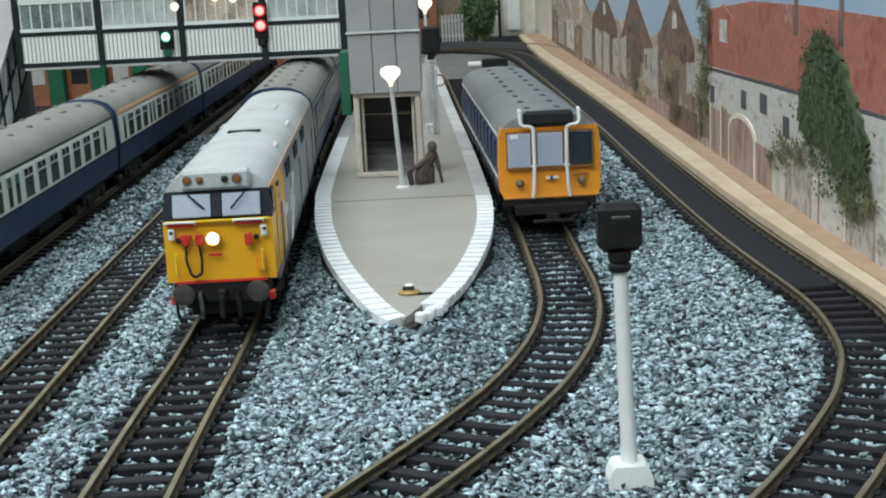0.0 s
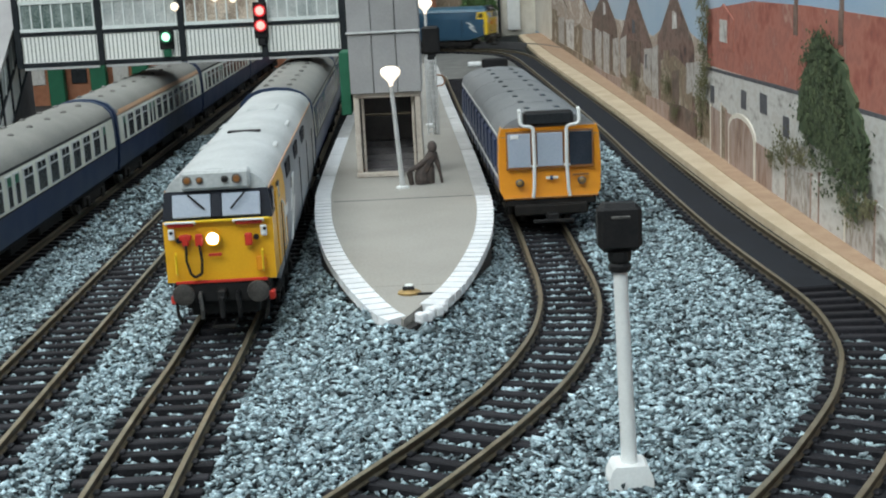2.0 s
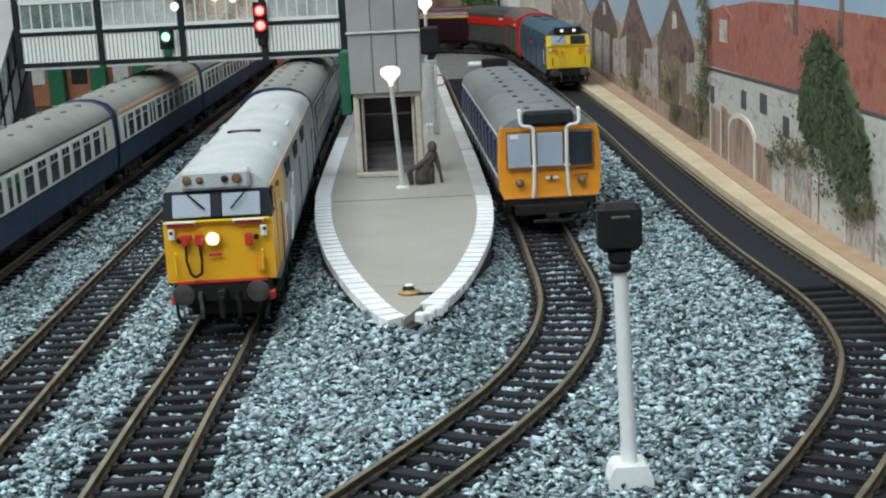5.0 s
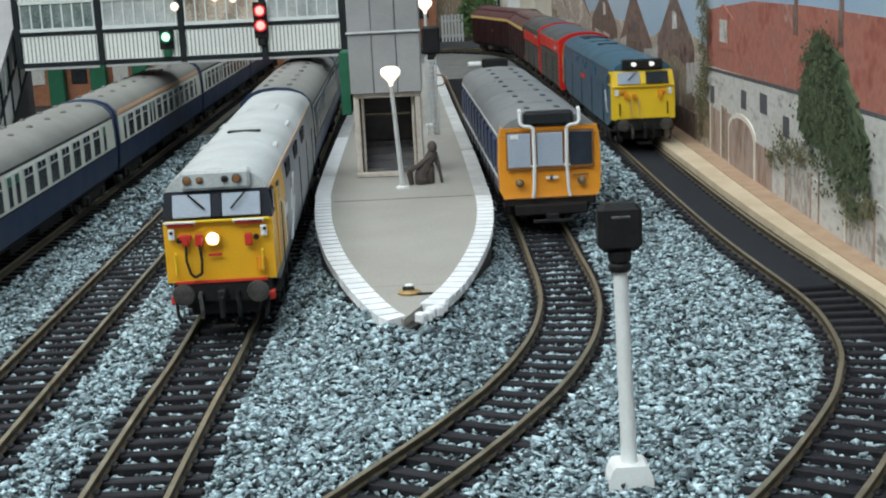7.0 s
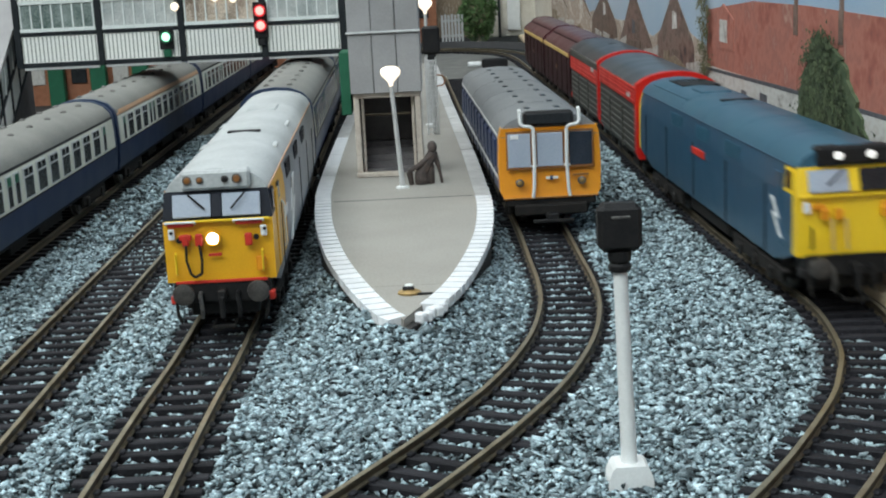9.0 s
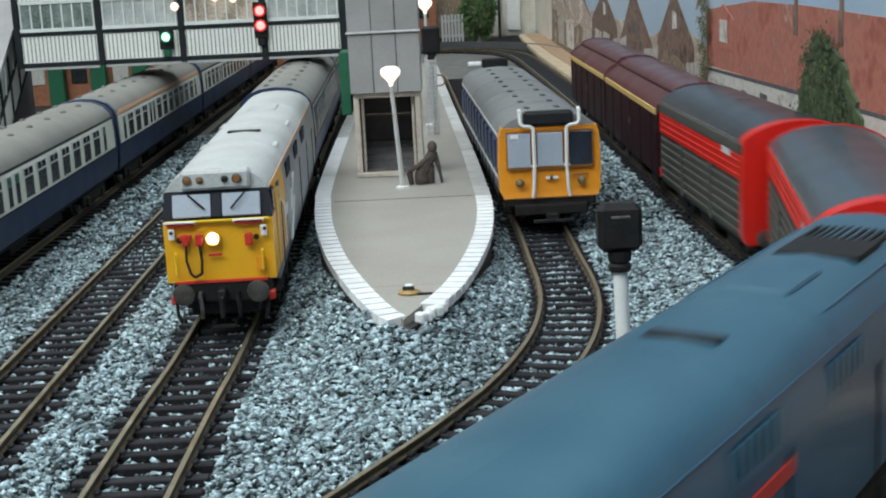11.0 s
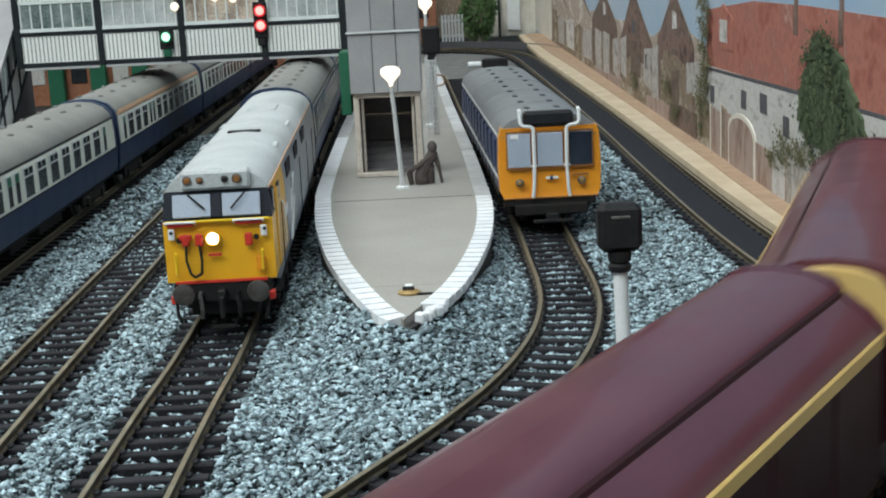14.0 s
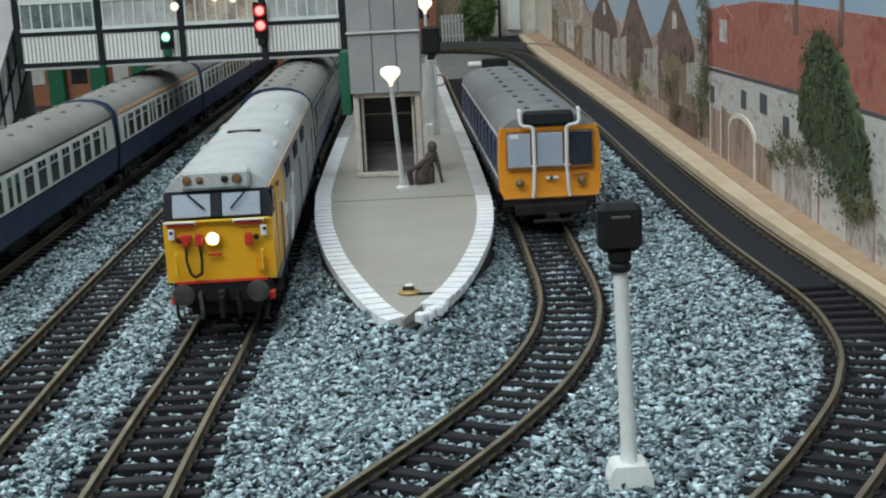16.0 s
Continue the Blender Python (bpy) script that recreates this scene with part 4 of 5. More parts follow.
def nose_blue(t):
    for x in (-8.0, -4.4, 7.8):
        part("cable_socket", Shape().box(x - 1.0, x + 1.0, -1.2, 0.3, 26.5, 29.6, 0.3), ORANGE, t, "orange-red cable socket")
    for x in (-9.5, 8.6):
        part("marker_cluster", Shape().box(x - 1.8, x + 1.8, -0.6, 0.2, 29.2, 31.0, 0.4), ORANGE, t)
    for x in (-12.6, 12.4):
        part("lamp_bracket", Shape().box(x - 0.9, x + 0.9, -0.4, 0.3, 28.5, 31.6, 0.2), WHITE, t)
        part("handrail", Shape().pipe([(x * 0.9, 0, 24.5), (x * 0.9, -0.8, 24), (x * 0.9, -0.8, 19), (x * 0.9, 0, 18.5)], 0.3), BLACK, t)
    for x in (-6.3, -2.6):
        part("jumper_cable", Shape().pipe([(x, -0.8, 26.8), (x + 0.2, -1.1, 21), (x + 0.6, -0.9, 18)], 0.4), STRIPE, t)
    part("ledge", Shape().box(-14.2, 14.2, -0.4, 0.6, 32.7, 33.4, 0.2), YELLOWB, t)
    for sg in (-1, 1):
        part("side_emblem", Shape().prism([(13.5, 19), (20, 24.4), (15.5, 24.4), (22, 29.6), (24.6, 29.6), (18.6, 25.2), (23, 25.2), (16, 19)], "x", sg * 15.2 - 0.15, sg * 15.2 + 0.15), WHITE, t, "white double-arrow shape")
        part("nameplate", Shape().box(sg * 15.15 - 0.2, sg * 15.15 + 0.2, 104, 122, 28, 30.6, 0.1), RED, t, "red nameplate bar")


GREYLOCO = dict(rear=(3, 3), beam=RED, fan=False, slot=84, front=YELLOW, front_label="warning-yellow cab front", cabdepth=50, banddepth=13, band=SURROUND, band_label="dark window surround", side=SIDEGREY, side_label="silver-grey body side", upper=SIDEGREY, roof=ROOFGREY, roof_label="dusty pale grey roof", gutter=PEACH, grille=SURROUND, door=YELLOW, glass=(PALEGLASS, PALEGLASS), wiper=2, pillar=SURROUND, headcode=ROOFGREY, headcode_label="pale grey headcode panel with four lights", lights=((-7.4, 1.25, AMBERLENS), (-4.0, 1.0, AMBERLENS), (2.8, 1.0, BLACK), (6.0, 1.35, AMBERLENS)), nose=nose_grey)
BLUELOCO = dict(rear=(4.5, 4.5), beam=BLACK, fan=True, slot=120, front=YELLOWB, front_label="bright yellow cab front", cabdepth=5, banddepth=13, band=YELLOWB, band_label="yellow window surround", side=BLUEGREY, side_label="weathered rail-blue body side", upper=BLUEGREY, roof=BLUEROOF, roof_label="dusty blue roof", gutter=BLUEGREY, grille=BLUEROOF, door=BLUEGREY, glass=(PALEGLASS, DARKGLASS), wiper=1, pillar=YELLOWB, headcode=BLACK, headcode_label="black headcode panel with two white lights", lights=((-4.2, 1.6, DIMGLOW), (4.2, 1.6, DIMGLOW)), nose=nose_blue)

COACH_LOW = [(14.6, 10.5), (15.6, 14), (15.9, 21.5)]
COACH_UP = [(15.9, 21.5), (15.7, 29), (15.2, 34.5)]
COACH_ROOF = [(15.2, 34.5), (14.4, 37.5), (11.5, 40.6), (6.5, 42.6), (0.02, 43.2)]


def coach(label, at, turn, L=238, strip=False, windows=None, upper=None):
    t = thing("coach", label, "railway coach", "blue and grey coaches", at, turn)
    f0, f1 = (lambda x, q: 0.0), (lambda x, q: L)
    part("lower_side", hull(COACH_LOW, f0, f1), NAVY, t, "dark blue lower panels", 40)
    up = part("upper_side", hull(COACH_UP, lambda x, q: 1.0, lambda x, q: L - 1.0), upper or CREAMGREY, t, "faded olive-cream window band" if upper else "off-white grey window band", 40)
    roof = part("roof", hull(COACH_ROOF, f0, f1), COACHROOF, t, "dusty grey roof", 50)
    for y in (0, L - 2.2):
        part("end_band", hull([(14.9, 10.2), (16.1, 21), (15.5, 34.6), (14.6, 37.8), (11.7, 40.9), (6.6, 42.9), (0.02, 43.5)], lambda x, q: y - 0.6, lambda x, q: y + 2.8), BLUEEND, t, "dark blue coach end", 50)
        part("gangway", Shape().box(-6, 6, y - 2.2 if y == 0 else y + 2.3, y - 0.3 if y == 0 else y + 4.2, 9, 34, 0.8), BLACK, t)
    for sg in (-1, 1):
        part("gutter", Shape().box(sg * 15.0 - 0.3, sg * 15.0 + 0.3, 3, L - 3, 34.8, 35.6, 0.1), BLACK if not strip else PEACH, roof)
        if strip:
            part("first_class_strip", Shape().prism([(sg * 15.1, 35.6), (sg * 14.7, 37.1), (sg * 14.9, 37.2), (sg * 15.4, 35.7)], "y", 8, L - 6), PEACH, roof, "peach stripe under the gutter")
        for k, (y, w) in enumerate(windows or [(12, 4.5), (23, 10.5), (40, 10.5), (57, 10.5), (74, 4.5), (83, 4.5), (94, 10.5), (111, 10.5), (128, 10.5), (145, 10.5), (162, 10.5), (179, 10.5), (196, 10.5), (214, 4.5)]):
            z0, z1 = (22.8, 33.2)
            xx = 15.55
            fr = part("window_frame", Shape().box(sg * xx - 0.4, sg * xx + 0.42, y - 0.5, y + w + 0.5, z0 - 0.5, z1 + 0.5, 0.15), BLUEEND if upper else CLADEDGE, up)
            part("window_pane", Shape().box(sg * xx - 0.3, sg * xx + 0.5, y, y + w, z0, z1 - 3.2, 0.1), DARKGLASS, fr)
            if w > 5:
                part("vent_pane", Shape().box(sg * xx - 0.3, sg * xx + 0.48, y, y + w * 0.46, z1 - 2.6, z1, 0.1).box(sg * xx - 0.3, sg * xx + 0.48, y + w * 0.54, y + w, z1 - 2.6, z1, 0.1), DARKGLASS, fr)
            else:
                part("vent_pane", Shape().box(sg * xx - 0.3, sg * xx + 0.48, y, y + w, z1 - 3.2, z1, 0.1), GREENDIM, fr)
        part("waist_line", Shape().box(sg * 15.9 - 0.18, sg * 15.9 + 0.18, 3, L - 3, 21.2, 21.8), BLACK, up)
    for k in range(9):
        for sg in (-1, 1):
            part("roof_vent", Shape().turned([(1.5, 0), (1.3, 0.9), (0.5, 1.3)], (sg * 5, 18 + k * 25, 42.3), "z", 8), STEEL, roof)
    bogie(t, 38, 20, 13.0, (-13, 13))
    bogie(t, L - 38, 20, 13.0, (-13, 13))
    part("underframe_box", Shape().box(-11, 11, 84, 106, 4, 10.5, 0.6).box(-12, -6, 118, 140, 4.5, 10.5, 0.6).box(6, 12, 118, 150, 4.5, 10.5, 0.6), UNDER, t)
    part("solebar", Shape().box(-13.6, 13.6, 2, L - 2, 8.6, 10.6, 0.3), UNDER, t)
    return t


DMU_SIDE = [(15.8, 12.5), (17.2, 15.5), (17.5, 25), (17.1, 36.2)]
DMU_ROOF = [(17.1, 36.2), (16.0, 39.6), (12.5, 42.4), (6.8, 44.3), (0.02, 44.8)]


def railcar():
    L = 222.0
    t = thing("railcar", "single-unit diesel railcar with amber-yellow front and blue sides", "railcar", at=(40.3, 483, 0), turn=2.1)
    part("cab_front", hull(DMU_SIDE[:3] + [(17.1, 36.2), (16.3, 39.6)], lambda x, z: 0.6 * max(0, x - 15), lambda x, z: 7.0), ORANGE, t, "amber-yellow cab front", 30)
    side = part("body_side", hull(DMU_SIDE, lambda x, z: 7.0, lambda x, z: L), NAVY, t, "dark blue sides", 40)
    roof = part("roof", hull(DMU_ROOF, lambda x, z: 1.2 + max(0, z - 38) * 0.25, lambda x, z: L), DMUROOF, t, "grey roof with vents", 50)
    for i, (x0, x1) in enumerate(((-14.4, -6.6), (-4.4, 4.4), (6.6, 14.4))):
        fr = part("window_frame", Shape().box(x0 - 0.5, x1 + 0.5, -0.3, 0.6, 24.0, 38.4, 0.2), AMBERLENS, t, "thin brown window rubber")
        part("window_pane", Shape().box(x0, x1, -0.5, 0.4, 24.9, 37.6, 0.2), (PALEGLASS, PALEGLASS, NAVYGLASS)[i], fr, "pale reflecting cab window" if i < 2 else "dark cab window")
    part("inner_blind", Shape().box(-13.4, -10.6, -0.8, -0.45, 35.6, 37.2, 0.1), WHITE, t)
    hb = part("headcode_box", Shape().box(-8.6, 8.2, -0.9, 4, 40.4, 45.6, 0.8), BLACK, t, "dark headcode box")
    part("headcode_glass", Shape().box(-7.6, 7.2, -1.15, -0.8, 41.1, 44.8, 0.3), DARKGLASS, hb)
    for sg in (-1, 1):
        part("exhaust_pipe", Shape().pipe([(sg * 10.0, 1.5, 46.2), (sg * 10.0, -1.0, 45.6), (sg * 10.0, -1.5, 41.6), (sg * 9.2, -1.6, 40.6), (sg * 6.4, -1.6, 40.2), (sg * 5.6, -1.5, 39.2), (sg * 5.5, -1.4, 26), (sg * 5.9, -1.4, 16.2), (sg * 6.3, -1.3, 13.4)], 0.62, 10), WHITE, t, "white exhaust pipe", 50)
        part("pipe_bracket", Shape().box(sg * 5.6 - 1.1, sg * 5.6 + 1.1, -1.7, 0, 25, 25.6, 0.1), WHITE, t)
        part("marker_light", Shape().turned([(1.45, 0.2), (1.45, -0.7), (1.0, -0.9), (0.95, -0.5)], (sg * 10.6, 0, 19.0), "y", 16), STEEL, t)
        part("marker_lens", Shape().turned([(1.0, 0), (0.9, -0.75), (0.4, -0.9)], (sg * 10.6, 0, 19.0), "y", 12), GOLD, t)
        part("door_strip", Shape().box(sg * 17.3 - 0.3, sg * 17.3 + 0.35, 8, L - 3, 19.4, 21.0, 0.2), POSTGREY, side, "pale grey footboard line")
        part("cantrail", Shape().box(sg * 16.9 - 0.3, sg * 16.9 + 0.35, 8, L - 3, 35.3, 36.6, 0.2), POSTGREY, side, "pale grey line under the roof")
        for k in range(11):
            y = 14 + k * 18.6
            fr = part("window_frame", Shape().box(sg * 17.3 - 0.4, sg * 17.3 + 0.4, y, y + 12.4, 23.6, 34.0, 0.2), NAVY, side)
            part("window_pane", Shape().box(sg * 17.3 - 0.35, sg * 17.3 + 0.5, y + 0.8, y + 11.6, 24.3, 33.3, 0.1), DARKGLASS, fr)
            part("door_line", Shape().box(sg * 17.4 - 0.2, sg * 17.4 + 0.2, y + 14.6, y + 15.1, 14, 35), BLACK, side)
    for k in range(9):
        for sg in (-1, 1):
            part("roof_vent", Shape().box(sg * 5.2 - 1.1, sg * 5.2 + 1.1, 20 + k * 22, 25 + k * 22, 43.6, 44.9, 0.4), VANROOF, roof)
    for y in (40, 90, 140, 190):
        part("roof_seam", hull([(q[0] + 0.05, q[1] + 0.05) for q in DMU_ROOF], lambda x, z: y, lambda x, z: y + 0.5), DMUROOF, roof)
    part("emblem", Shape().box(-1.6, 2.6, -0.3, 0.2, 20.0, 21.0, 0.1), WHITE, t, "small white emblem bar")
    part("emblem_edge", Shape().box(-0.2, 0.8, -0.4, 0.2, 19.6, 21.3, 0.1), BLUEEND, t)
    part("number_bars", Shape().box(7.6, 13.0, -0.25, 0.2, 20.8, 21.6, 0.1), AMBERLENS, t, "faint number bars")
    part("lower_skirt", Shape().box(-15.5, 15.5, 0.6, 6, 9.8, 13.4, 0.5), UNDER, t)
    part("front_line", Shape().box(-16.4, 16.4, -0.1, 1, 12.7, 13.2, 0.1), AMBERLENS, t)
    part("buffer_beam", Shape().box(-12.5, 12.5, -1.2, 2.2, 6.4, 10.6, 0.6), UNDER, t, "grimy buffer beam")
    part("coupling", Shape().box(-2.2, 2.2, -4.5, 0.5, 5.0, 7.6, 0.5).box(-7, 7, -6.2, -5.2, 4.4, 5.8, 0.3), BLACK, t)
    rb = part("rear_headcode", Shape().box(-7, 5.4, L - 6, L - 1, 43.5, 49.0, 0.6), BLACK, t, "dark rear headcode box")
    part("rear_exhaust", Shape().box(-14, -7.4, L - 5, L - 2, 45.2, 47.6, 0.6), WHITE, rb)
    bogie(t, 36, 19, 13.2, (-13, 13))
    bogie(t, L - 36, 19, 13.2, (-13, 13))
    part("solebar", Shape().box(-13.8, 13.8, 4, L - 2, 8.6, 12.6, 0.3), UNDER, t)
    t.scale = (1.065, 1, 0.965)
    return t


VAN_SIDE = [(14.6, 9.5), (15.4, 12), (15.4, 41.0)]
VAN_ROOF = [(15.7, 41.0), (15.4, 42.0), (12.6, 44.1), (8.8, 45.8), (4.4, 46.8), (0.02, 47.1)]


def red_van(label, L=127.0, plain_rear=False):
    t = thing("parcels_van", label, "railway van", "parcels vans")
    side = part("body_side", hull(VAN_SIDE, lambda x, z: 0.5, lambda x, z: L - 4.4), VANGREY, t, "grey corrugated lower side", 40)
    roof = part("roof", hull(VAN_ROOF, lambda x, z: 0.5, lambda x, z: L - 4.2), VANROOF if plain_rear else VANROOFPALE, t, "dark grey roof with reflected blue in its colour" if plain_rear else "dusty grey roof", 50)
    ends = ((0, 5.2),) if plain_rear else ((0, 5.6), (L - 5.2, L - 4.0))
    for a, b in ends:
        part("red_end", hull([(14.8, 9.3), (15.9, 12), (15.9, 41)] + [(x + 0.25 if x > 1 else x, z + 0.22) for x, z in VAN_ROOF[1:]], lambda x, z: a, lambda x, z: b), BRIGHTRED, t, "bright red end framing", 50)
    for sg in (-1, 1):
        top = 37.0 if plain_rear else 39.0
        part("red_band", Shape().box(sg * 15.6 - 0.4, sg * 15.6 + 0.4, 2, L - 5, 29.0 if plain_rear else 33.0, top, 0.3), BRIGHTRED, side, "red upper side band")
        part("cornice", Shape().box(sg * 15.7 - 0.5, sg * 15.7 + 0.55, 2, L - 5, top + 0.1, 40.9, 0.4), VANGREY if plain_rear else BRIGHTRED, side)
        for z in (30.4, 32.6, 34.8) if plain_rear else (34.6, 36.8):
            part("band_rib", Shape().box(sg * 16.0 - 0.25, sg * 16.0 + 0.25, 4, L - 6, z, z + 0.6, 0.2), BRIGHTRED, side)
        for k in range(6 if plain_rear else 7):
            part("corrugation", Shape().box(sg * 15.5 - 0.3, sg * 15.5 + 0.3, 4, L - 6, 11.5 + k * 2.9, 13.0 + k * 2.9, 0.25), VANGREY, side)
        for y in (L * 0.33, L * 0.66):
            part("door_post", Shape().box(sg * 15.7 - 0.4, sg * 15.7 + 0.4, y - 0.8, y + 0.8, 10, 28.9, 0.2), VANGREY, side)
        part("gutter", Shape().box(sg * 15.3 - 0.3, sg * 15.3 + 0.4, 2, L - 5, 41.0, 41.6, 0.2), POSTGREY, roof)
        part("lettering_bars", Shape().box(sg * 16.05 - 0.15, sg * 16.05 + 0.15, L * 0.12, L * 0.20, 35.2, 37.4), POSTGREY, side, "pale lettering bars")
        buffer(t, sg * 9.6, 11.5, -1.0, 3.0)
    if plain_rear:
        part("roof_vent", Shape().box(-2, 2, 62.5, 65.5, 46.5, 47.2, 0.3), VANGREY, roof)
    if plain_rear:
        for x in (11.5, -15.8):
            part("rear_lamp_block", Shape().box(x, x + 4.3, L - 5.2, L - 3.4, 11, 15, 0.4), BRIGHTRED, t, "red end block")
    under(t, L)
    t.scale = (1.085, 1, 0.99)
    return t


def under(t, L):
    part("solebar", Shape().box(-13, 13, 1, L - 1, 6.8, 9.8, 0.4), UNDER, t)
    for y in (26, L - 26):
        part("axle_guard", Shape().box(-12.4, -11, y - 8, y + 8, 2.8, 8, 0.5), UNDER, t)
        b = part("axle_guard", Shape().box(11, 12.4, y - 8, y + 8, 2.8, 8, 0.5), UNDER, t)
        wheelset(b, y, 5.4)
    part("coupling", Shape().box(-1.6, 1.6, -2.6, 0.5, 6.2, 8.4, 0.4).box(-1.6, 1.6, L - 0.5, L + 2.4, 6.2, 8.4, 0.4), BLACK, t)
    part("battery_box", Shape().box(-12, -6, L * 0.42, L * 0.58, 3.5, 7.5, 0.4).box(6, 12, L * 0.42, L * 0.58, 3.5, 7.5, 0.4), UNDER, t)


def maroon_van(L=151.5):
    t = thing("maroon_van", "maroon bogie van with an ochre stripe below the roof", "railway van", "maroon vans")
    side = part("body_side", hull([(14.8, 9.5), (15.6, 12), (15.6, 35.2)], lambda x, z: 0, lambda x, z: L - 4.2), MAROON, t, "maroon side, darkened for shade", 40)
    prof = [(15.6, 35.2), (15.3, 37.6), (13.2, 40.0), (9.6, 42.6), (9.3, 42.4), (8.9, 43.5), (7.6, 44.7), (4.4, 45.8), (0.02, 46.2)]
    roof = part("roof", hull(prof, lambda x, z: -0.6, lambda x, z: L - 3.6), MAROONROOF, t, "glossy maroon roof, toned as lit, with a raised centre", 45)
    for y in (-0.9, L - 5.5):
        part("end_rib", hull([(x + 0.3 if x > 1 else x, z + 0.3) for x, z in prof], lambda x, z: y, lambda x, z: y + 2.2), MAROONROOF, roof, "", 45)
    for sg in (-1, 1):
        part("ochre_stripe", Shape().box(sg * 15.7 - 0.35, sg * 15.7 + 0.35, 0.2, L - 4.4, 34.2, 36.8, 0.25), STRIPE, side, "ochre yellow stripe")
        part("roof_rib", Shape().prism([(sg * 9.9, 42.2), (sg * 9.6, 43.1), (sg * 9.1, 43.4), (sg * 9.2, 42.0)], "y", 0.5, L - 4.7), MAROON, roof, "dark raised rib along the roof")
        for k in range(5):
            y = L * (0.08 + 0.18 * k)
            part("door_rib", Shape().box(sg * 15.6 - 0.3, sg * 15.6 + 0.3, y, y + 0.9, 10.5, 34.0, 0.25), MAROON, side)
        part("crest", Shape().turned([(1.5, -0.25), (1.5, 0.25)], (sg * 15.65, L * 0.46, 24), "x", 14), AMBERLENS, side)
        buffer(t, sg * 9.6, 11.5, -1.0, 3.0)
    part("end_stripe", Shape().prism([(-x * 0.9, z - 0.9) for x, z in prof] + [(x * 0.9, z - 0.9) for x, z in reversed(prof[:-1])], "y", -3.6, -1.0), STRIPE, t, "ochre panel across the end")
    part("rear_stripe", Shape().box(-15.2, 15.2, L - 3.5, L - 3.0, 34.4, 36.6, 0.2), STRIPE, t)
    under(t, L)
    t.scale = (1.085, 1, 1)
    return t


# ---- station ----
def stair_tower():
    t = thing("stair_tower", "grey boarded footbridge stair tower over an open doorway", "stair tower", at=(-20.0, 553, 0), turn=0)
    z0 = 12.0
    # four timber posts and sill
    for x in (-12.6, 12.6):
        for y in (0, 34):
            part("post", Shape().box(x - 1.2, x + 1.2, y, y + 2.4, z0, 47, 0.25), OLDWOOD, t, "bleached timber post")
    for x in (-10.4, 10.4):
        part("inner_post", Shape().box(x - 0.6, x + 0.6, 3.5, 5.0, z0, 46, 0.2), OLDWOOD, t)
    part("sill", Shape().box(-14.2, 5.2, -1.2, 1.4, z0, z0 + 2.0, 0.3), OLDWOOD, t, "pale timber sill")
    part("lintel", Shape().box(-13.8, 13.8, -0.4, 2.0, 44.6, 46.6, 0.3), OLDWOOD, t)
    part("mid_rail", Shape().box(-11, 11, 6, 6.8, 36.7, 37.6, 0.2), RAIL, t, "thin weathered cross rail")
    # The inner surfaces carry the doorway's shade in their dark colour.
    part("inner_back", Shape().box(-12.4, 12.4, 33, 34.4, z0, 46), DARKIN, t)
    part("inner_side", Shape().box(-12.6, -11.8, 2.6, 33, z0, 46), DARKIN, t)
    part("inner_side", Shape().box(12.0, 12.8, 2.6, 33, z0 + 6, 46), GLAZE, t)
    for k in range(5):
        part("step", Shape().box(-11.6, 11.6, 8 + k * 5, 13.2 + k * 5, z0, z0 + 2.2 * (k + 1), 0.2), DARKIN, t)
    part("side_glazing", Shape().box(13.0, 13.6, 3, 33, 18, 46), CLADEDGE, t)
    # cladding: separate boards in two tiers
    for z, h in ((46.6, 24.0), (71.6, 30)):
        for k in range(3):
            x = -14.6 + k * 9.73
            part("cladding_board", Shape().box(x + 0.15, x + 9.6, -2.2, -0.9, z, z + h, 0.25), CLAD, t)
        for k in range(4):
            for sx in (-14.6, 13.4):
                part("cladding_board", Shape().box(sx, sx + 1.2, -0.8 + k * 9.2, 8.2 + k * 9.2, z, z + h, 0.2), CLAD, t)
    part("tier_trim", Shape().box(-15.2, 15.0, -3.4, -0.6, 70.8, 71.8, 0.3), CLADEDGE, t, "pale trim between the tiers")
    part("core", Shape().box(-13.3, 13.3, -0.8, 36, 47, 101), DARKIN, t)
    part("roof", Shape().prism([(-17, 101.6), (0, 112), (17, 101.6)], "y", -5, 42), CLAD, t)
    part("green_panel", Shape().box(-19.4, -15.2, 10, 30, 37, 63, 0.3), GREEN, t, "green side screen")


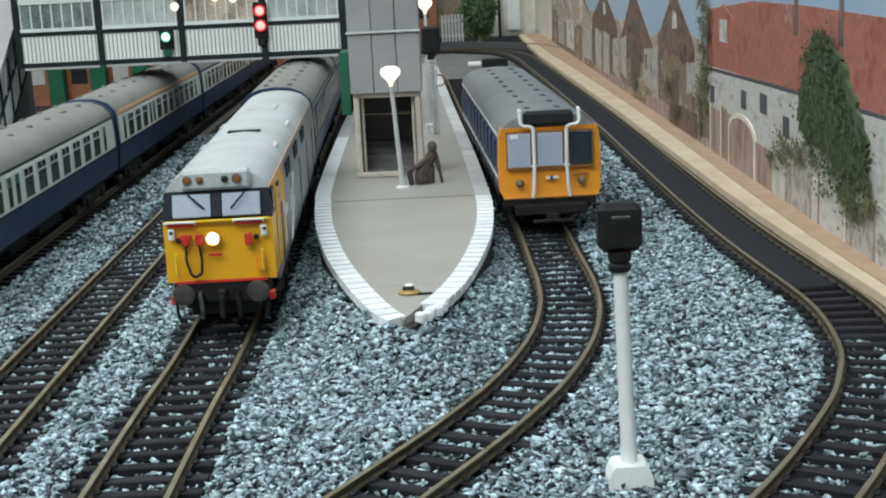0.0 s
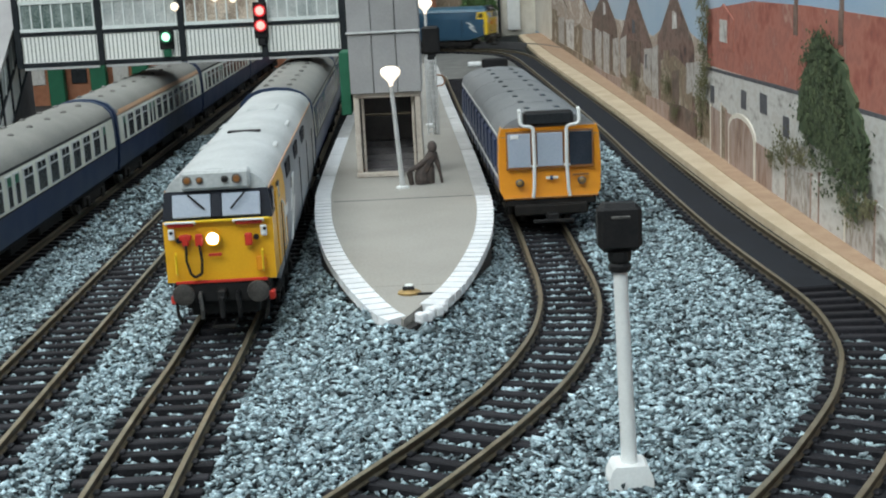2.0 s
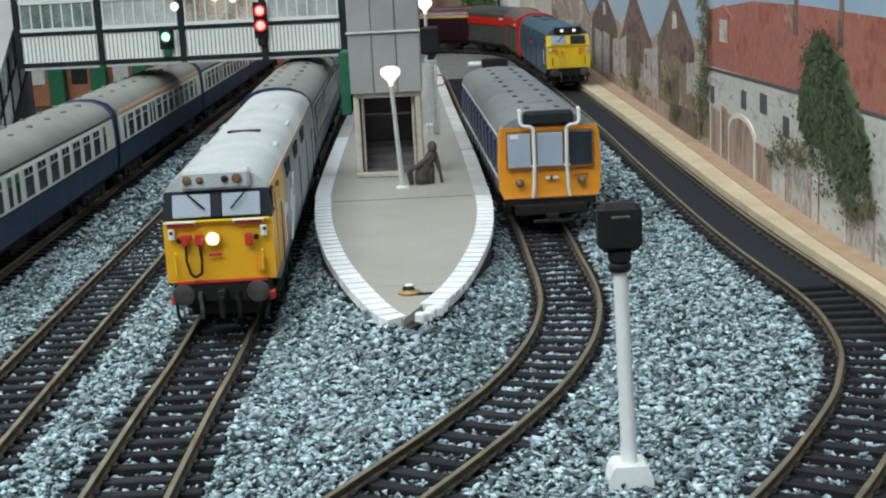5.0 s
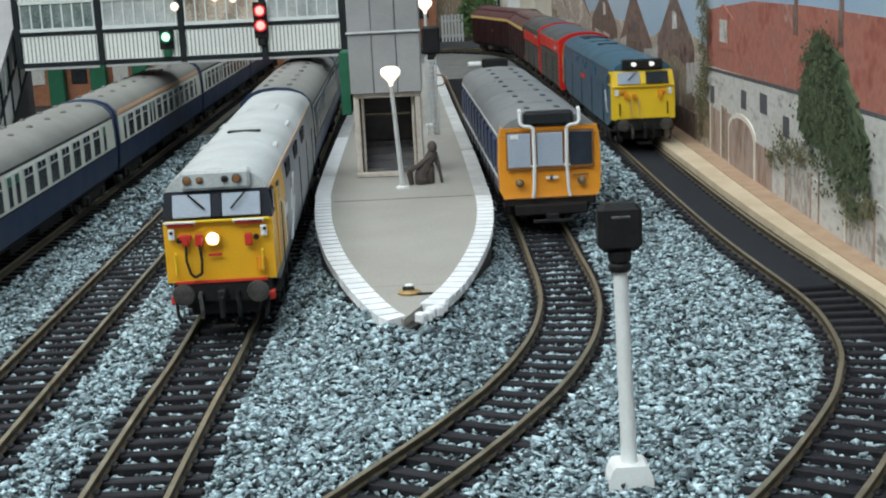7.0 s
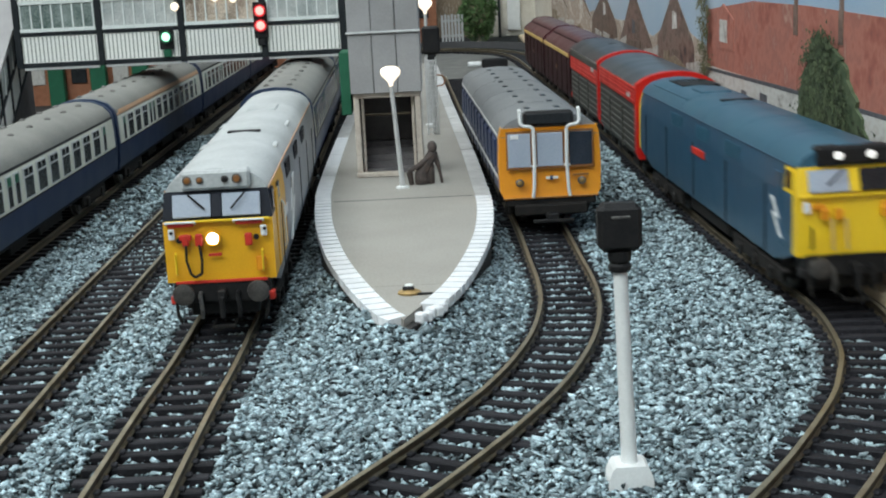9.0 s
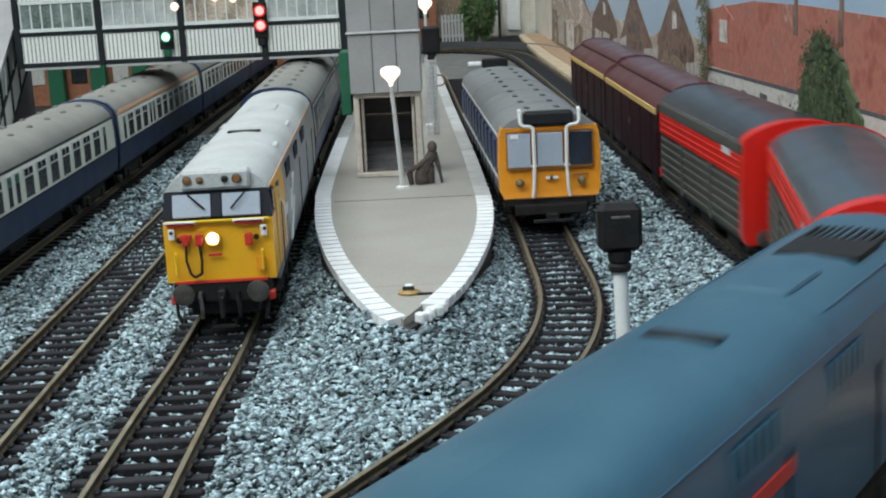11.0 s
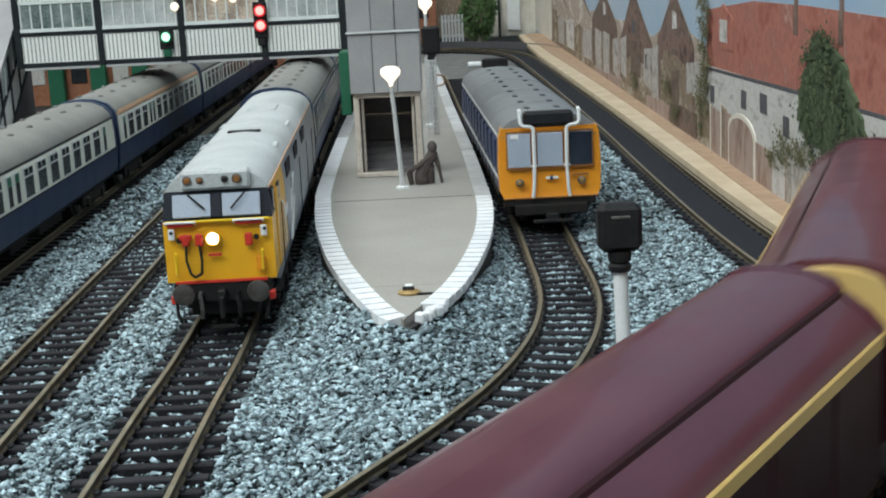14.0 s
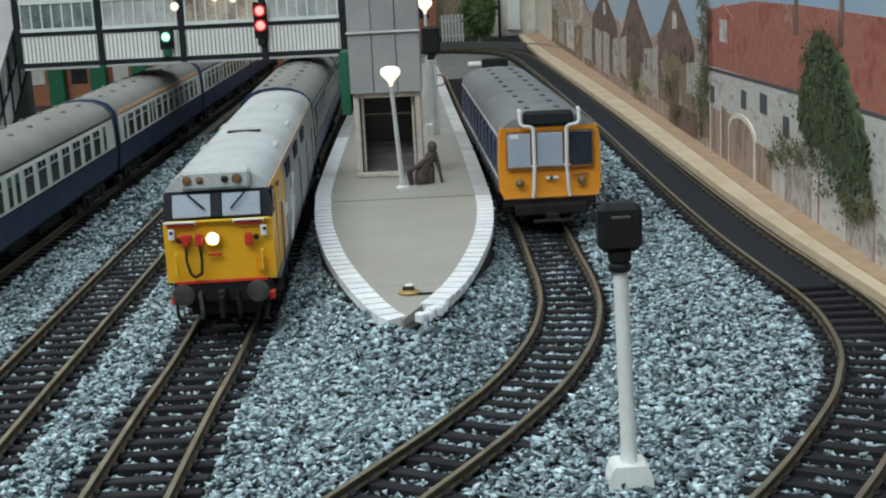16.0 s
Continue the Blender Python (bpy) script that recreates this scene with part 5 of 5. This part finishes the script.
def footbridge():
    t = thing("footbridge", "enclosed footbridge with ivory ribbed panels and dark iron frame", "footbridge")
    Y, x0, x1 = 750.0, -229.0, -35.0
    part("deck", Shape().box(x0, x1, Y, Y + 46, 50.6, 53.0, 0.4), IRON, t)
    part("roof", Shape().box(x0 - 4, x1, Y - 4, Y + 50, 104, 107, 0.5), CLAD, t)
    xs = [-227.5, -182.5, -137.5, -92.5, -49.0]
    for face, yy in (("near", Y), ("far", Y + 44)):
        d = -1 if face == "near" else 1
        for x in xs:
            part("post", Shape().box(x - 1.7, x + 1.7, yy - 1.2, yy + 1.4, 50.2, 104, 0.3), IRON, t)
        for a, b in zip(xs[:-1], xs[1:]):
            part("bottom_beam", Shape().box(a + 1.8, b - 1.8, yy - 0.9, yy + 1.0, 50.4, 52.8, 0.2), IRON, t)
            part("waist_beam", Shape().box(a + 1.8, b - 1.8, yy - 0.9, yy + 1.0, 67.4, 69.4, 0.2), IRON, t)
            part("panel", Shape().box(a + 1.8, b - 1.8, yy - 0.2, yy + 0.6, 52.9, 67.3), IVORY, t, "ivory ribbed panel")
            if face == "near":
                n = 19
                for k in range(n):
                    x = a + 2.4 + (b - a - 5) * k / (n - 1)
                    # Grey bar stands for the shadow in a gap of the panel.
                    part("panel_gap_line", Shape().box(x - 0.26, x + 0.26, yy - 0.6, yy - 0.22, 53.2, 67.0, 0.1), RIBGREY, t)
                part("waist_trim", Shape().box(a + 1.8, b - 1.8, yy - 1.3, yy - 0.9, 69.5, 71.6, 0.2), GLAZEBAR, t)
                for k in range(8):
                    x = a + 2.6 + (b - a - 5.2) * k / 7
                    part("glazing_bar", Shape().box(x - 0.42, x + 0.42, yy - 0.5, yy + 0.1, 71.6, 84.4, 0.1), GLAZEBAR, t)
                part("glazing_head", Shape().box(a + 1.8, b - 1.8, yy - 0.7, yy + 0.1, 84.5, 86.4, 0.2), GLAZEBAR, t)
                part("head_panel", Shape().box(a + 1.8, b - 1.8, yy - 0.3, yy + 0.1, 86.5, 103.4), IVORY, t, "ivory ribbed head panel")
                for k in range(n):
                    x = a + 2.4 + (b - a - 5) * k / (n - 1)
                    part("panel_gap_line", Shape().box(x - 0.26, x + 0.26, yy - 0.7, yy - 0.32, 86.8, 103.2, 0.1), RIBGREY, t)
                part("fascia", Shape().box(a + 1.8, b - 1.8, yy - 0.6, yy + 1.0, 48.9, 50.3, 0.2), CLADEDGE, t)
            # The third bay has warm reflected light in its colour.
            pane = {xs[1]: GLAZEGREY, xs[2]: GLAZEWARM, xs[3]: GLAZEGREY}.get(a, GLAZE)
            part("glazing", Shape().box(a + 1.8, b - 1.8, yy + 0.15, yy + 0.55, 69.5, 103.5), pane, t, "opaque glazing with painted view and reflections")
    for x, z in ((-140, 80), (-118, 84), (-108, 83)):
        l = thing("bridge_lamp", "small warm globe lamp glowing on the footbridge", "lamp", "footbridge lamps", (x, Y - 1.4, z))
        part("globe", Shape().turned([(0.4, -2.4), (1.7, -1.5), (2.2, 0), (1.7, 1.5), (0.5, 2.2)], (0, 0, 0), "z", 12), LAMPGLOW, l)
        part("bracket", Shape().tube((0, 0.2, 2), (0, 1.2, 6), 0.4), IRON, l)
    # the flight of stairs that comes down towards the near side at the other end
    s = thing("bridge_stairs", "ivory and iron enclosed stair flight with sloping grey roof", "stairs")

    def low(y):
        return 45 + 0.73 * (y - 781)

    def waist(y):
        return 63 + 0.71 * (y - 780)

    def eaves(y):
        return 86 + 0.69 * (y - 787)
    ys = [716, 733.5, 751, 768.5, 786, 803]
    for a, b in zip(ys[:-1], ys[1:]):
        part("lower_panel", Shape().prism([(a + 0.8, low(a)), (b - 0.8, low(b)), (b - 0.8, waist(b)), (a + 0.8, waist(a))], "x", -237, -235), IVORY, s, "ivory lower panel")
        part("upper_panel", Shape().prism([(a + 0.8, waist(a)), (b - 0.8, waist(b)), (b - 0.8, eaves(b)), (a + 0.8, eaves(a))], "x", -236.6, -235.4), GLAZEGREY, s, "opaque stair glazing with painted view")
        part("glazing_bar", Shape().tube((-234.9, (a + b) / 2, waist((a + b) / 2)), (-234.9, (a + b) / 2, eaves((a + b) / 2)), 0.5, 6), GLAZEBAR, s)
    for y in ys:
        part("post", Shape().box(-237.2, -234.2, y - 0.8, y + 0.8, max(low(y), -4.2), eaves(y), 0.2), IRON, s)
    for line in (low, waist, eaves):
        part("frame_bar", Shape().tube((-235, ys[0], line(ys[0])), (-235, ys[-1], line(ys[-1])), 1.0, 6), IRON, s)
    part("roof", Shape().prism([(710, eaves(710)), (805, eaves(805)), (805, eaves(805) + 3), (710, eaves(710) + 3)], "x", -322, -233.4), CLAD, s, "pale grey sloping roof")
    part("flight", Shape().prism([(720, -4.2), (803, -4.2), (803, 58), (720, -0.5)], "x", -318, -238), DARKIN, s)


def station_building():
    b = thing("station_building", "orange brick station building with green pillars", "building", at=(-330, 1010, -4.2))
    part("wall", Shape().box(-130, 118, 30, 60, 0, 120, 0.5), BRICK, b, "orange brick wall")
    part("canopy", Shape().box(-134, 122, -10, 62, 92, 97, 0.6), CLAD, b)
    for k in range(8):
        x = -118 + k * 32
        part("pillar", Shape().box(x - 6, x + 6, 22, 29.5, 0, 92, 0.6), GREEN, b, "green painted pillar")
    for k in range(7):
        x = -102 + k * 32
        part("window", Shape().box(x - 6, x + 6, 29.0, 31, 22, 52, 0.4), DARKGLASS if k % 2 else WALLPRINT, b)
    part("platform", Shape().box(-134, 118, -20, 60, 0, 6.0, 0.6), BRICKDARK, b, "dark platform in front")
    part("sign_board", Shape().box(86, 96, 27, 29.4, 40, 56, 0.3), STRIPE, b)
    # retaining wall hiding the line behind
    w = thing("retaining_wall", "tall brown brick retaining wall behind the station", "wall", kind="structure", at=(0, 0, 0))
    part("wall", Shape().box(-1400, -44, 1395, 1410, -4.2, 170, 0.6), BRICK, w)
    part("coping", Shape().box(-1400, -42, 1392, 1413, 170, 174, 0.6), CLADEDGE, w)


def colour_signal(at, name_label, lights, hood):
    s = thing("colour_light_signal", name_label, "railway signal", "footbridge signals", at)
    rim = REDDIM if lights[0] is REDGLOW else GREENDIM
    n = len(lights)
    part("backplate", Shape().box(-3.8, 3.8, 0, 1.2, -5.4, 6.2 + 8 * (n - 1), 1.4), BLACK, s)
    part("base", Shape().box(-2.2, 2.2, 0, 2, -9.5, -5.3, 0.5), hood, s)
    for k, m in enumerate(lights):
        z = 1.5 + 8 * k
        # Red hoods glow faintly to stand for light spilling round the lens.
        part("hood", Shape().turned([(3.4, 0), (3.4, -2.0), (2.5, -1.9), (2.4, 0)], (0, 0, z), "y", 18), rim, s)
        part("lens", Shape().turned([(2.4, 0), (2.3, -0.8), (1.5, -1.3), (0.5, -1.5)], (0, 0, z), "y", 18), m, s, "", 60)
    return s


def station_lamp(at, h, lean=0.0):
    l = thing("platform_lamp", "grey post lamp with a glowing white shade", "street lamp", "platform lamps", at)
    part("base", Shape().turned([(2.6, 0), (2.5, 0.6), (1.5, 1.0)], (0, 0, 0), "z", 14), WHITE, l)
    part("post", Shape().tube((0, 0, 0.9), (lean, 0, h - 6), 1.05, 12, 0.75), POSTGREY, l)
    part("shade", Shape().turned([(0.8, -6.0), (0.9, -4.6), (2.2, -3.2), (3.7, -1.6), (3.9, 0.0), (3.2, 1.0), (1.4, 1.6)], (lean, 0, h - 1.2), "z", 20), LAMPGLOW, l, "glowing warm white shade", 60)
    return l


def near_signal():
    s = thing("signal_post", "white post signal with black head on a white base", "railway signal", at=(34.5, 249, -4.2))
    part("base", Shape().prism([(-4.5, 0.0), (-4.3, 3.4), (-3.6, 5.2), (-2.9, 5.9), (2.9, 5.9), (3.6, 5.2), (4.3, 3.4), (4.5, 0.0)], "y", -3.2, 3.4), WHITE, s, "white square base block")
    part("post", Shape().tube((0, 0, 5.8), (-1.1, 0, 44.8), 1.6, 16, 1.35), WHITE, s, "", 60)
    part("collar", Shape().turned([(2.0, 0), (2.2, 0.6), (2.2, 1.2), (1.8, 1.6), (2.2, 2.2), (2.3, 4.0)], (-1.15, 0, 44.4), "z", 14), BLACK, s)
    hd = part("head", Shape().box(-5.3, 3.1, -2.2, 2.6, 48.2, 57.6, 1.3), BLACK, s, "black signal head")
    part("head_plate", Shape().box(-4.6, 2.4, -2.7, -2.1, 49.2, 56.8, 0.7), BLACK, hd)
    part("maker_bar", Shape().box(-2.9, 0.7, -2.95, -2.6, 54.9, 55.5, 0.15), STEEL, hd, "thin pale bar")


def platform_signal():
    s = thing("platform_signal", "black signal head on a post with a ladder", "railway signal", at=(-1.0, 680, 12))
    part("post", Shape().tube((0, 2, 0), (0, 2, 42), 1.1, 12), POSTGREY, s)
    part("head", Shape().box(-4.6, 4.4, -1, 4, 40.2, 54.2, 1.2), BLACK, s)
    part("collar", Shape().box(-2.2, 2.2, 0.2, 3.6, 37.4, 40.4, 0.5), BLACK, s)
    for x in (-3.4, 1.8):
        part("ladder_side", Shape().tube((x, -1, 0), (x, -0.6, 39), 0.34, 6), POSTGREY, s)
    for k in range(15):
        part("rung", Shape().tube((-3.4, -0.9, 1.5 + k * 2.55), (1.8, -0.9, 1.5 + k * 2.55), 0.42, 6), POSTGREY, s)
    part("lamp_loop", Shape().pipe([(2, -0.6, 30), (5, -0.8, 29.5), (6.2, -0.8, 27), (5, -0.8, 24.8), (2, -0.6, 24.4)], 0.35), AMBERLENS, s)


def small_things():
    f = Shape()
    f.turned([(2.6, 0), (3.0, 2.0), (2.6, 4.6), (1.8, 6.4)], (-4.4, 0, 0), "z", 12)
    f.turned([(1.5, 0), (1.7, 3), (1.7, 6.5), (1.2, 8)], (-0.9, 0.4, 0), "z", 12)
    f.tube((-3.8, 0, 5.2), (0.4, 0, 12.2), 2.5, 10, 2.1)
    f.turned([(0.9, 12.2), (1.7, 13.3), (1.9, 14.9), (1.5, 16.2), (0.6, 16.9)], (0.2, 0, 0), "z", 12)
    f.tube((-0.4, -1.4, 11.4), (-5.4, -2.0, 7.6), 1.15, 8, 0.95)
    f.tube((-5.4, -2.0, 7.6), (-9.6, -1.8, 5.4), 0.95, 8, 0.7)
    f.tube((-9.2, -1.4, 5.0), (-8.4, -1.2, 0), 1.3, 8, 1.0)
    f.tube((0.9, 0.4, 12.2), (2.3, 0.2, 7.0), 1.2, 8, 0.95)
    f.tube((2.3, 0.2, 7.4), (3.6, 0, 0), 0.8, 8, 0.55)
    tagged(part("model_figure", f, FIGURE), "small dark painted model figure on the platform", "figurine").matrix_basis = pose(-2.6 * MM, 530 * MM, 12 * MM)
    g = thing("brass_scrap", "tarnished gold scrap lying on the platform tip", "scrap", at=(-9.6, 352, 11.95))
    part("plate", Shape().turned([(3.1, 0), (3.2, 0.5), (2.3, 0.9), (0.8, 1.1)], (0, 0, 0), "z", 9), GOLD, g)
    part("knob", Shape().box(-1.8, 1.4, -1.0, 1.2, 0.8, 1.9, 0.4), BLACK, g)
    part("chip", Shape().box(2.2, 6.4, -2.4, -1.6, 0, 0.5, 0.1), BLACK, g)
    part("chip", Shape().box(-1.2, 1.0, 0.2, 2.0, 1.2, 2.3, 0.4), IVORY, g)


# ---- loose stone ballast ----
def ballast():
    rng = np.random.default_rng(4)
    def scatter(n, x0, x1, y0, y1):
        return np.stack([rng.uniform(x0, x1, n), rng.uniform(y0, y1, n)], 1)

    def near(path, q):
        ok = (path.xy[:, 1] > 200) & (path.xy[:, 1] < 1600)
        pts = path.xy[ok][::2]
        out = np.empty(len(q))
        for i in range(0, len(q), 4000):
            d = q[i:i + 4000, None, :] - pts[None]
            out[i:i + 4000] = np.sqrt((d * d).sum(2).min(1))
        return out

    def edge_x(path, y):
        o = np.argsort(path.xy[:, 1])
        return np.interp(y, path.xy[o, 1], path.xy[o, 0])
    q = np.concatenate([scatter(101000, -149, 112, 222, 500), scatter(26000, -62, 42, 285, 440), scatter(35000, -149, 100, 500, 840), scatter(3000, -140, -60, 820, 1300)])
    keep = np.ones(len(q), bool)
    size = rng.uniform(0.55, 1.5, len(q)) * (1 + np.clip((q[:, 1] - 420) / 900, 0, 0.9))
    z = np.full(len(q), -3.2) + rng.uniform(-0.6, 1.3, len(q))
    u = rng.random(len(q))
    for path, inner, reach in ((TRACK_A, 0.25, 12.6), (TRACK_B, 0.36, 14.2), (TRACK_C, 0.28, 14.6), (TRACK_D, 0.46, 12.2)):
        d = near(path, q)
        dens = np.where(q[:, 1] > 350, inner * 1.7, inner)
        bed = d < reach
        keep &= ~bed | (u < dens)
        on_rail = (np.abs(d - 8.6) < 1.5)
        keep &= ~on_rail
        z = np.where(bed, -4.2 + rng.uniform(0, 1.1, len(q)), z)
        size = np.where(bed, size * 0.85, size)
        sh = (d >= reach) & (d < 16.6)
        keep &= ~sh | (u < 0.85)
    d = near(TRACK_E, q)
    ex = edge_x(TRACK_E, np.clip(q[:, 1], 225, 1200))
    keep &= (q[:, 0] < ex - 13.5) | ((q[:, 1] < 345) & (u < 0.3) & (np.abs(d - 8.6) > 1.6))
    z = np.where(d < 13.5, -4.1 + rng.uniform(0, 0.9, len(q)), z)
    lx, rx = edge_x(LEFT_EDGE, q[:, 1]), edge_x(RIGHT_EDGE, q[:, 1])
    keep &= ~((q[:, 1] > 322) & (q[:, 0] > lx + 0.4) & (q[:, 0] < rx - 0.4))
    outline = np.concatenate([LEFT_EDGE.xy[LEFT_EDGE.xy[:, 1] < 560][::2], RIGHT_EDGE.xy[RIGHT_EDGE.xy[:, 1] < 560][::2]])
    dp = np.sqrt(((q[:, None, :] - outline[None, ::4]) ** 2).sum(2).min(1))
    fade = np.clip((470 - q[:, 1]) / 80, 0, 1)
    heap = np.where(q[:, 1] < 338, 10.6, np.where(q[:, 0] < -9, 7.4, 9.6)) - 0.62 * np.maximum(dp - 2, 0)
    dc, dd = near(TRACK_C, q), near(TRACK_D, q)
    open_bed = (dc > 14.6) & (dd > 12.4)
    heap = np.minimum(heap, -3.2 + 0.7 * np.maximum(np.minimum(dc, dd) - 12.4, 0))
    z = np.where(open_bed & (heap * fade - 3.4 * (1 - fade) > z), heap * fade - 3.4 * (1 - fade) + rng.uniform(-0.6, 1.0, len(q)), z)
    q, size, z = q[keep], size[keep], z[keep]
    n = len(q)
    base = np.array([(1, 0, 0), (-1, 0, 0), (0, 1, 0), (0, -1, 0), (0, 0, 1), (0, 0, -1)], float)
    tri = np.array([(0, 2, 4), (2, 1, 4), (1, 3, 4), (3, 0, 4), (2, 0, 5), (1, 2, 5), (3, 1, 5), (0, 3, 5)])
    v = base[None] * rng.uniform(0.55, 1.25, (n, 6, 1)) * size[:, None, None] + rng.normal(0, 0.26, (n, 6, 3)) * size[:, None, None]
    v *= np.stack([rng.uniform(0.8, 1.6, n), rng.uniform(0.35, 0.8, n), rng.uniform(0.3, 0.75, n)], 1)[:, None, :]
    a, b = rng.uniform(0, 6.283, n), rng.uniform(-1.0, 1.0, n)
    ca, sa, cb, sb = np.cos(a)[:, None], np.sin(a)[:, None], np.cos(b)[:, None], np.sin(b)[:, None]
    x, y, w = v[..., 0], v[..., 1] * cb - v[..., 2] * sb, v[..., 1] * sb + v[..., 2] * cb
    v = np.stack([x * ca - y * sa + q[:, :1], x * sa + y * ca + q[:, 1:], w + z[:, None]], 2).reshape(-1, 3) * MM
    f = (tri[None] + 6 * np.arange(n)[:, None, None]).reshape(-1, 3)
    me = bpy.data.meshes.new("ballast")
    me.vertices.add(len(v))
    me.vertices.foreach_set("co", v.ravel())
    me.loops.add(f.size)
    me.loops.foreach_set("vertex_index", f.ravel().astype(np.int32))
    me.polygons.add(len(f))
    me.polygons.foreach_set("loop_start", np.arange(0, f.size, 3, dtype=np.int32))
    me.update(calc_edges=True)
    me.validate()
    me.materials.append(STONE)
    tagged(new("ballast", me), "loose blue-grey granite chippings between the tracks", "ballast", kind="stuff")


# ---- build ----
room()
baseboard()
platform()
verge()
backscene()
far_bits()
loco("grey_locomotive", "diesel locomotive with yellow cab, pale grey roof and lit headlamp", GREYLOCO, 230, (-60.9, 359.5, 0), 2.0)
for label, at, turn in (("blue and faded cream coach with grey roof behind the locomotive", (-70.6, 594, 0), 1.4), ("blue and grey coach with a grey roof", (-77.0, 840, 0), 1.6)):
    coach(label, at, turn, upper=OLIVECREAM).scale = (1.04, 1, 1.085)
for k, y0 in enumerate((380, 623, 866, 1109)):
    coach(("blue and off-white coach with square windows", "blue and off-white coach with a peach stripe above its windows")[k == 1], (-162.6 - 0.9 * k, y0, 0), 0.22, 238, k == 1)
railcar()
stair_tower()
footbridge()
station_building()
colour_signal((-145.8, 746.5, 62.5), "black signal showing a bright green light", [GREENGLOW], GREENDIM)
colour_signal((-93.6, 746.5, 66.2), "black signal showing two bright red lights", [REDGLOW, REDGLOW], BLACK)
station_lamp((-14.6, 522, 12), 47.2, -2.4)
station_lamp((-3.4, 720, 12), 66, 0)
near_signal()
platform_signal()
small_things()

# the train on the outer track
TRAIN = [(loco("blue_locomotive", "rail-blue diesel locomotive with bright yellow cab, moving", BLUELOCO, 222), 222.0)]
TRAIN[0][0].scale = (1.06, 1, 0.975)
TRAIN += [(red_van("parcels van with red ends and upper band, grey roof"), 127.0), (red_van("parcels van with red upper band and dark roof", plain_rear=True), 127.0)]
TRAIN += [(maroon_van(), 151.5)]
TRAIN += [(copy_thing(TRAIN[-1][0], Matrix()), 151.5)]
SPEED = 158.0
FRONT_START = TRACK_E.s_at_y(517.0) - SPEED * 8.0

ballast()
bed = ribbon(TRACK_A, 0, TRACK_A.length, 19, 19, -4.2, -3.7)
tagged(part("track_bed", bed, OLIVE), "olive-brown cess under the coaches", "track bed", kind="structure")
bed = ribbon(TRACK_E, TRACK_E.s_at_y(392), TRACK_E.s_at_y(215), 13.5, 13.5, -4.2, -3.75)
tagged(part("track_bed", bed, DARKBED), "black cork bed under the outer track", "track bed", kind="structure")
bed = ribbon(TRACK_E, 10, TRACK_E.s_at_y(392), 12.5, 11.0, -4.2, -2.0)
tagged(part("track_bed", bed, DARKBED), "black filled track bed along the backscene", "track bed", kind="structure")
track("track_platform_road", TRACK_C, 0, TRACK_C.length, "bullhead model track with dark sleepers", fine=(TRACK_C.s_at_y(372), TRACK_C.s_at_y(225)))
track("track_through_road", TRACK_B, 0, TRACK_B.length, "straight model track with dark sleepers", fine=(TRACK_B.s_at_y(620), TRACK_B.s_at_y(225)))
track("track_far_road", TRACK_A, 0, TRACK_A.length, "model track under the coaches")
track("track_bay_road", TRACK_D, 0, TRACK_D.length, "curved model track with worn rails", fine=(TRACK_D.s_at_y(470), TRACK_D.s_at_y(215)))
track("track_outer_road", TRACK_E, 0, TRACK_E.length, "outer model track curving past", fine=(TRACK_E.s_at_y(640), TRACK_E.s_at_y(200)))


def motions():
    lead = 0.0
    for ob, length in TRAIN:
        rows = []
        for i in range(81):
            t = i * 0.2
            ease = min(1, max(0, (t - 8.8) / 3.0))
            s = FRONT_START + SPEED * t + 4 - 5.5 * ease * ease * (3 - 2 * ease) - lead
            f, r = TRACK_E.at(s - length * 0.2), TRACK_E.at(s - length * 0.8)
            d = (f - r) / np.linalg.norm(f - r)
            mid = (f + r) / 2
            nose = mid + d * length * 0.5
            turn = math.degrees(math.atan2(d[1], d[0])) + 90
            rows.append((t, pose(nose[0] * MM, nose[1] * MM, 0, 0, 0, turn)))
        walk(ob, rows)
        lead += length + 4.5


motions()
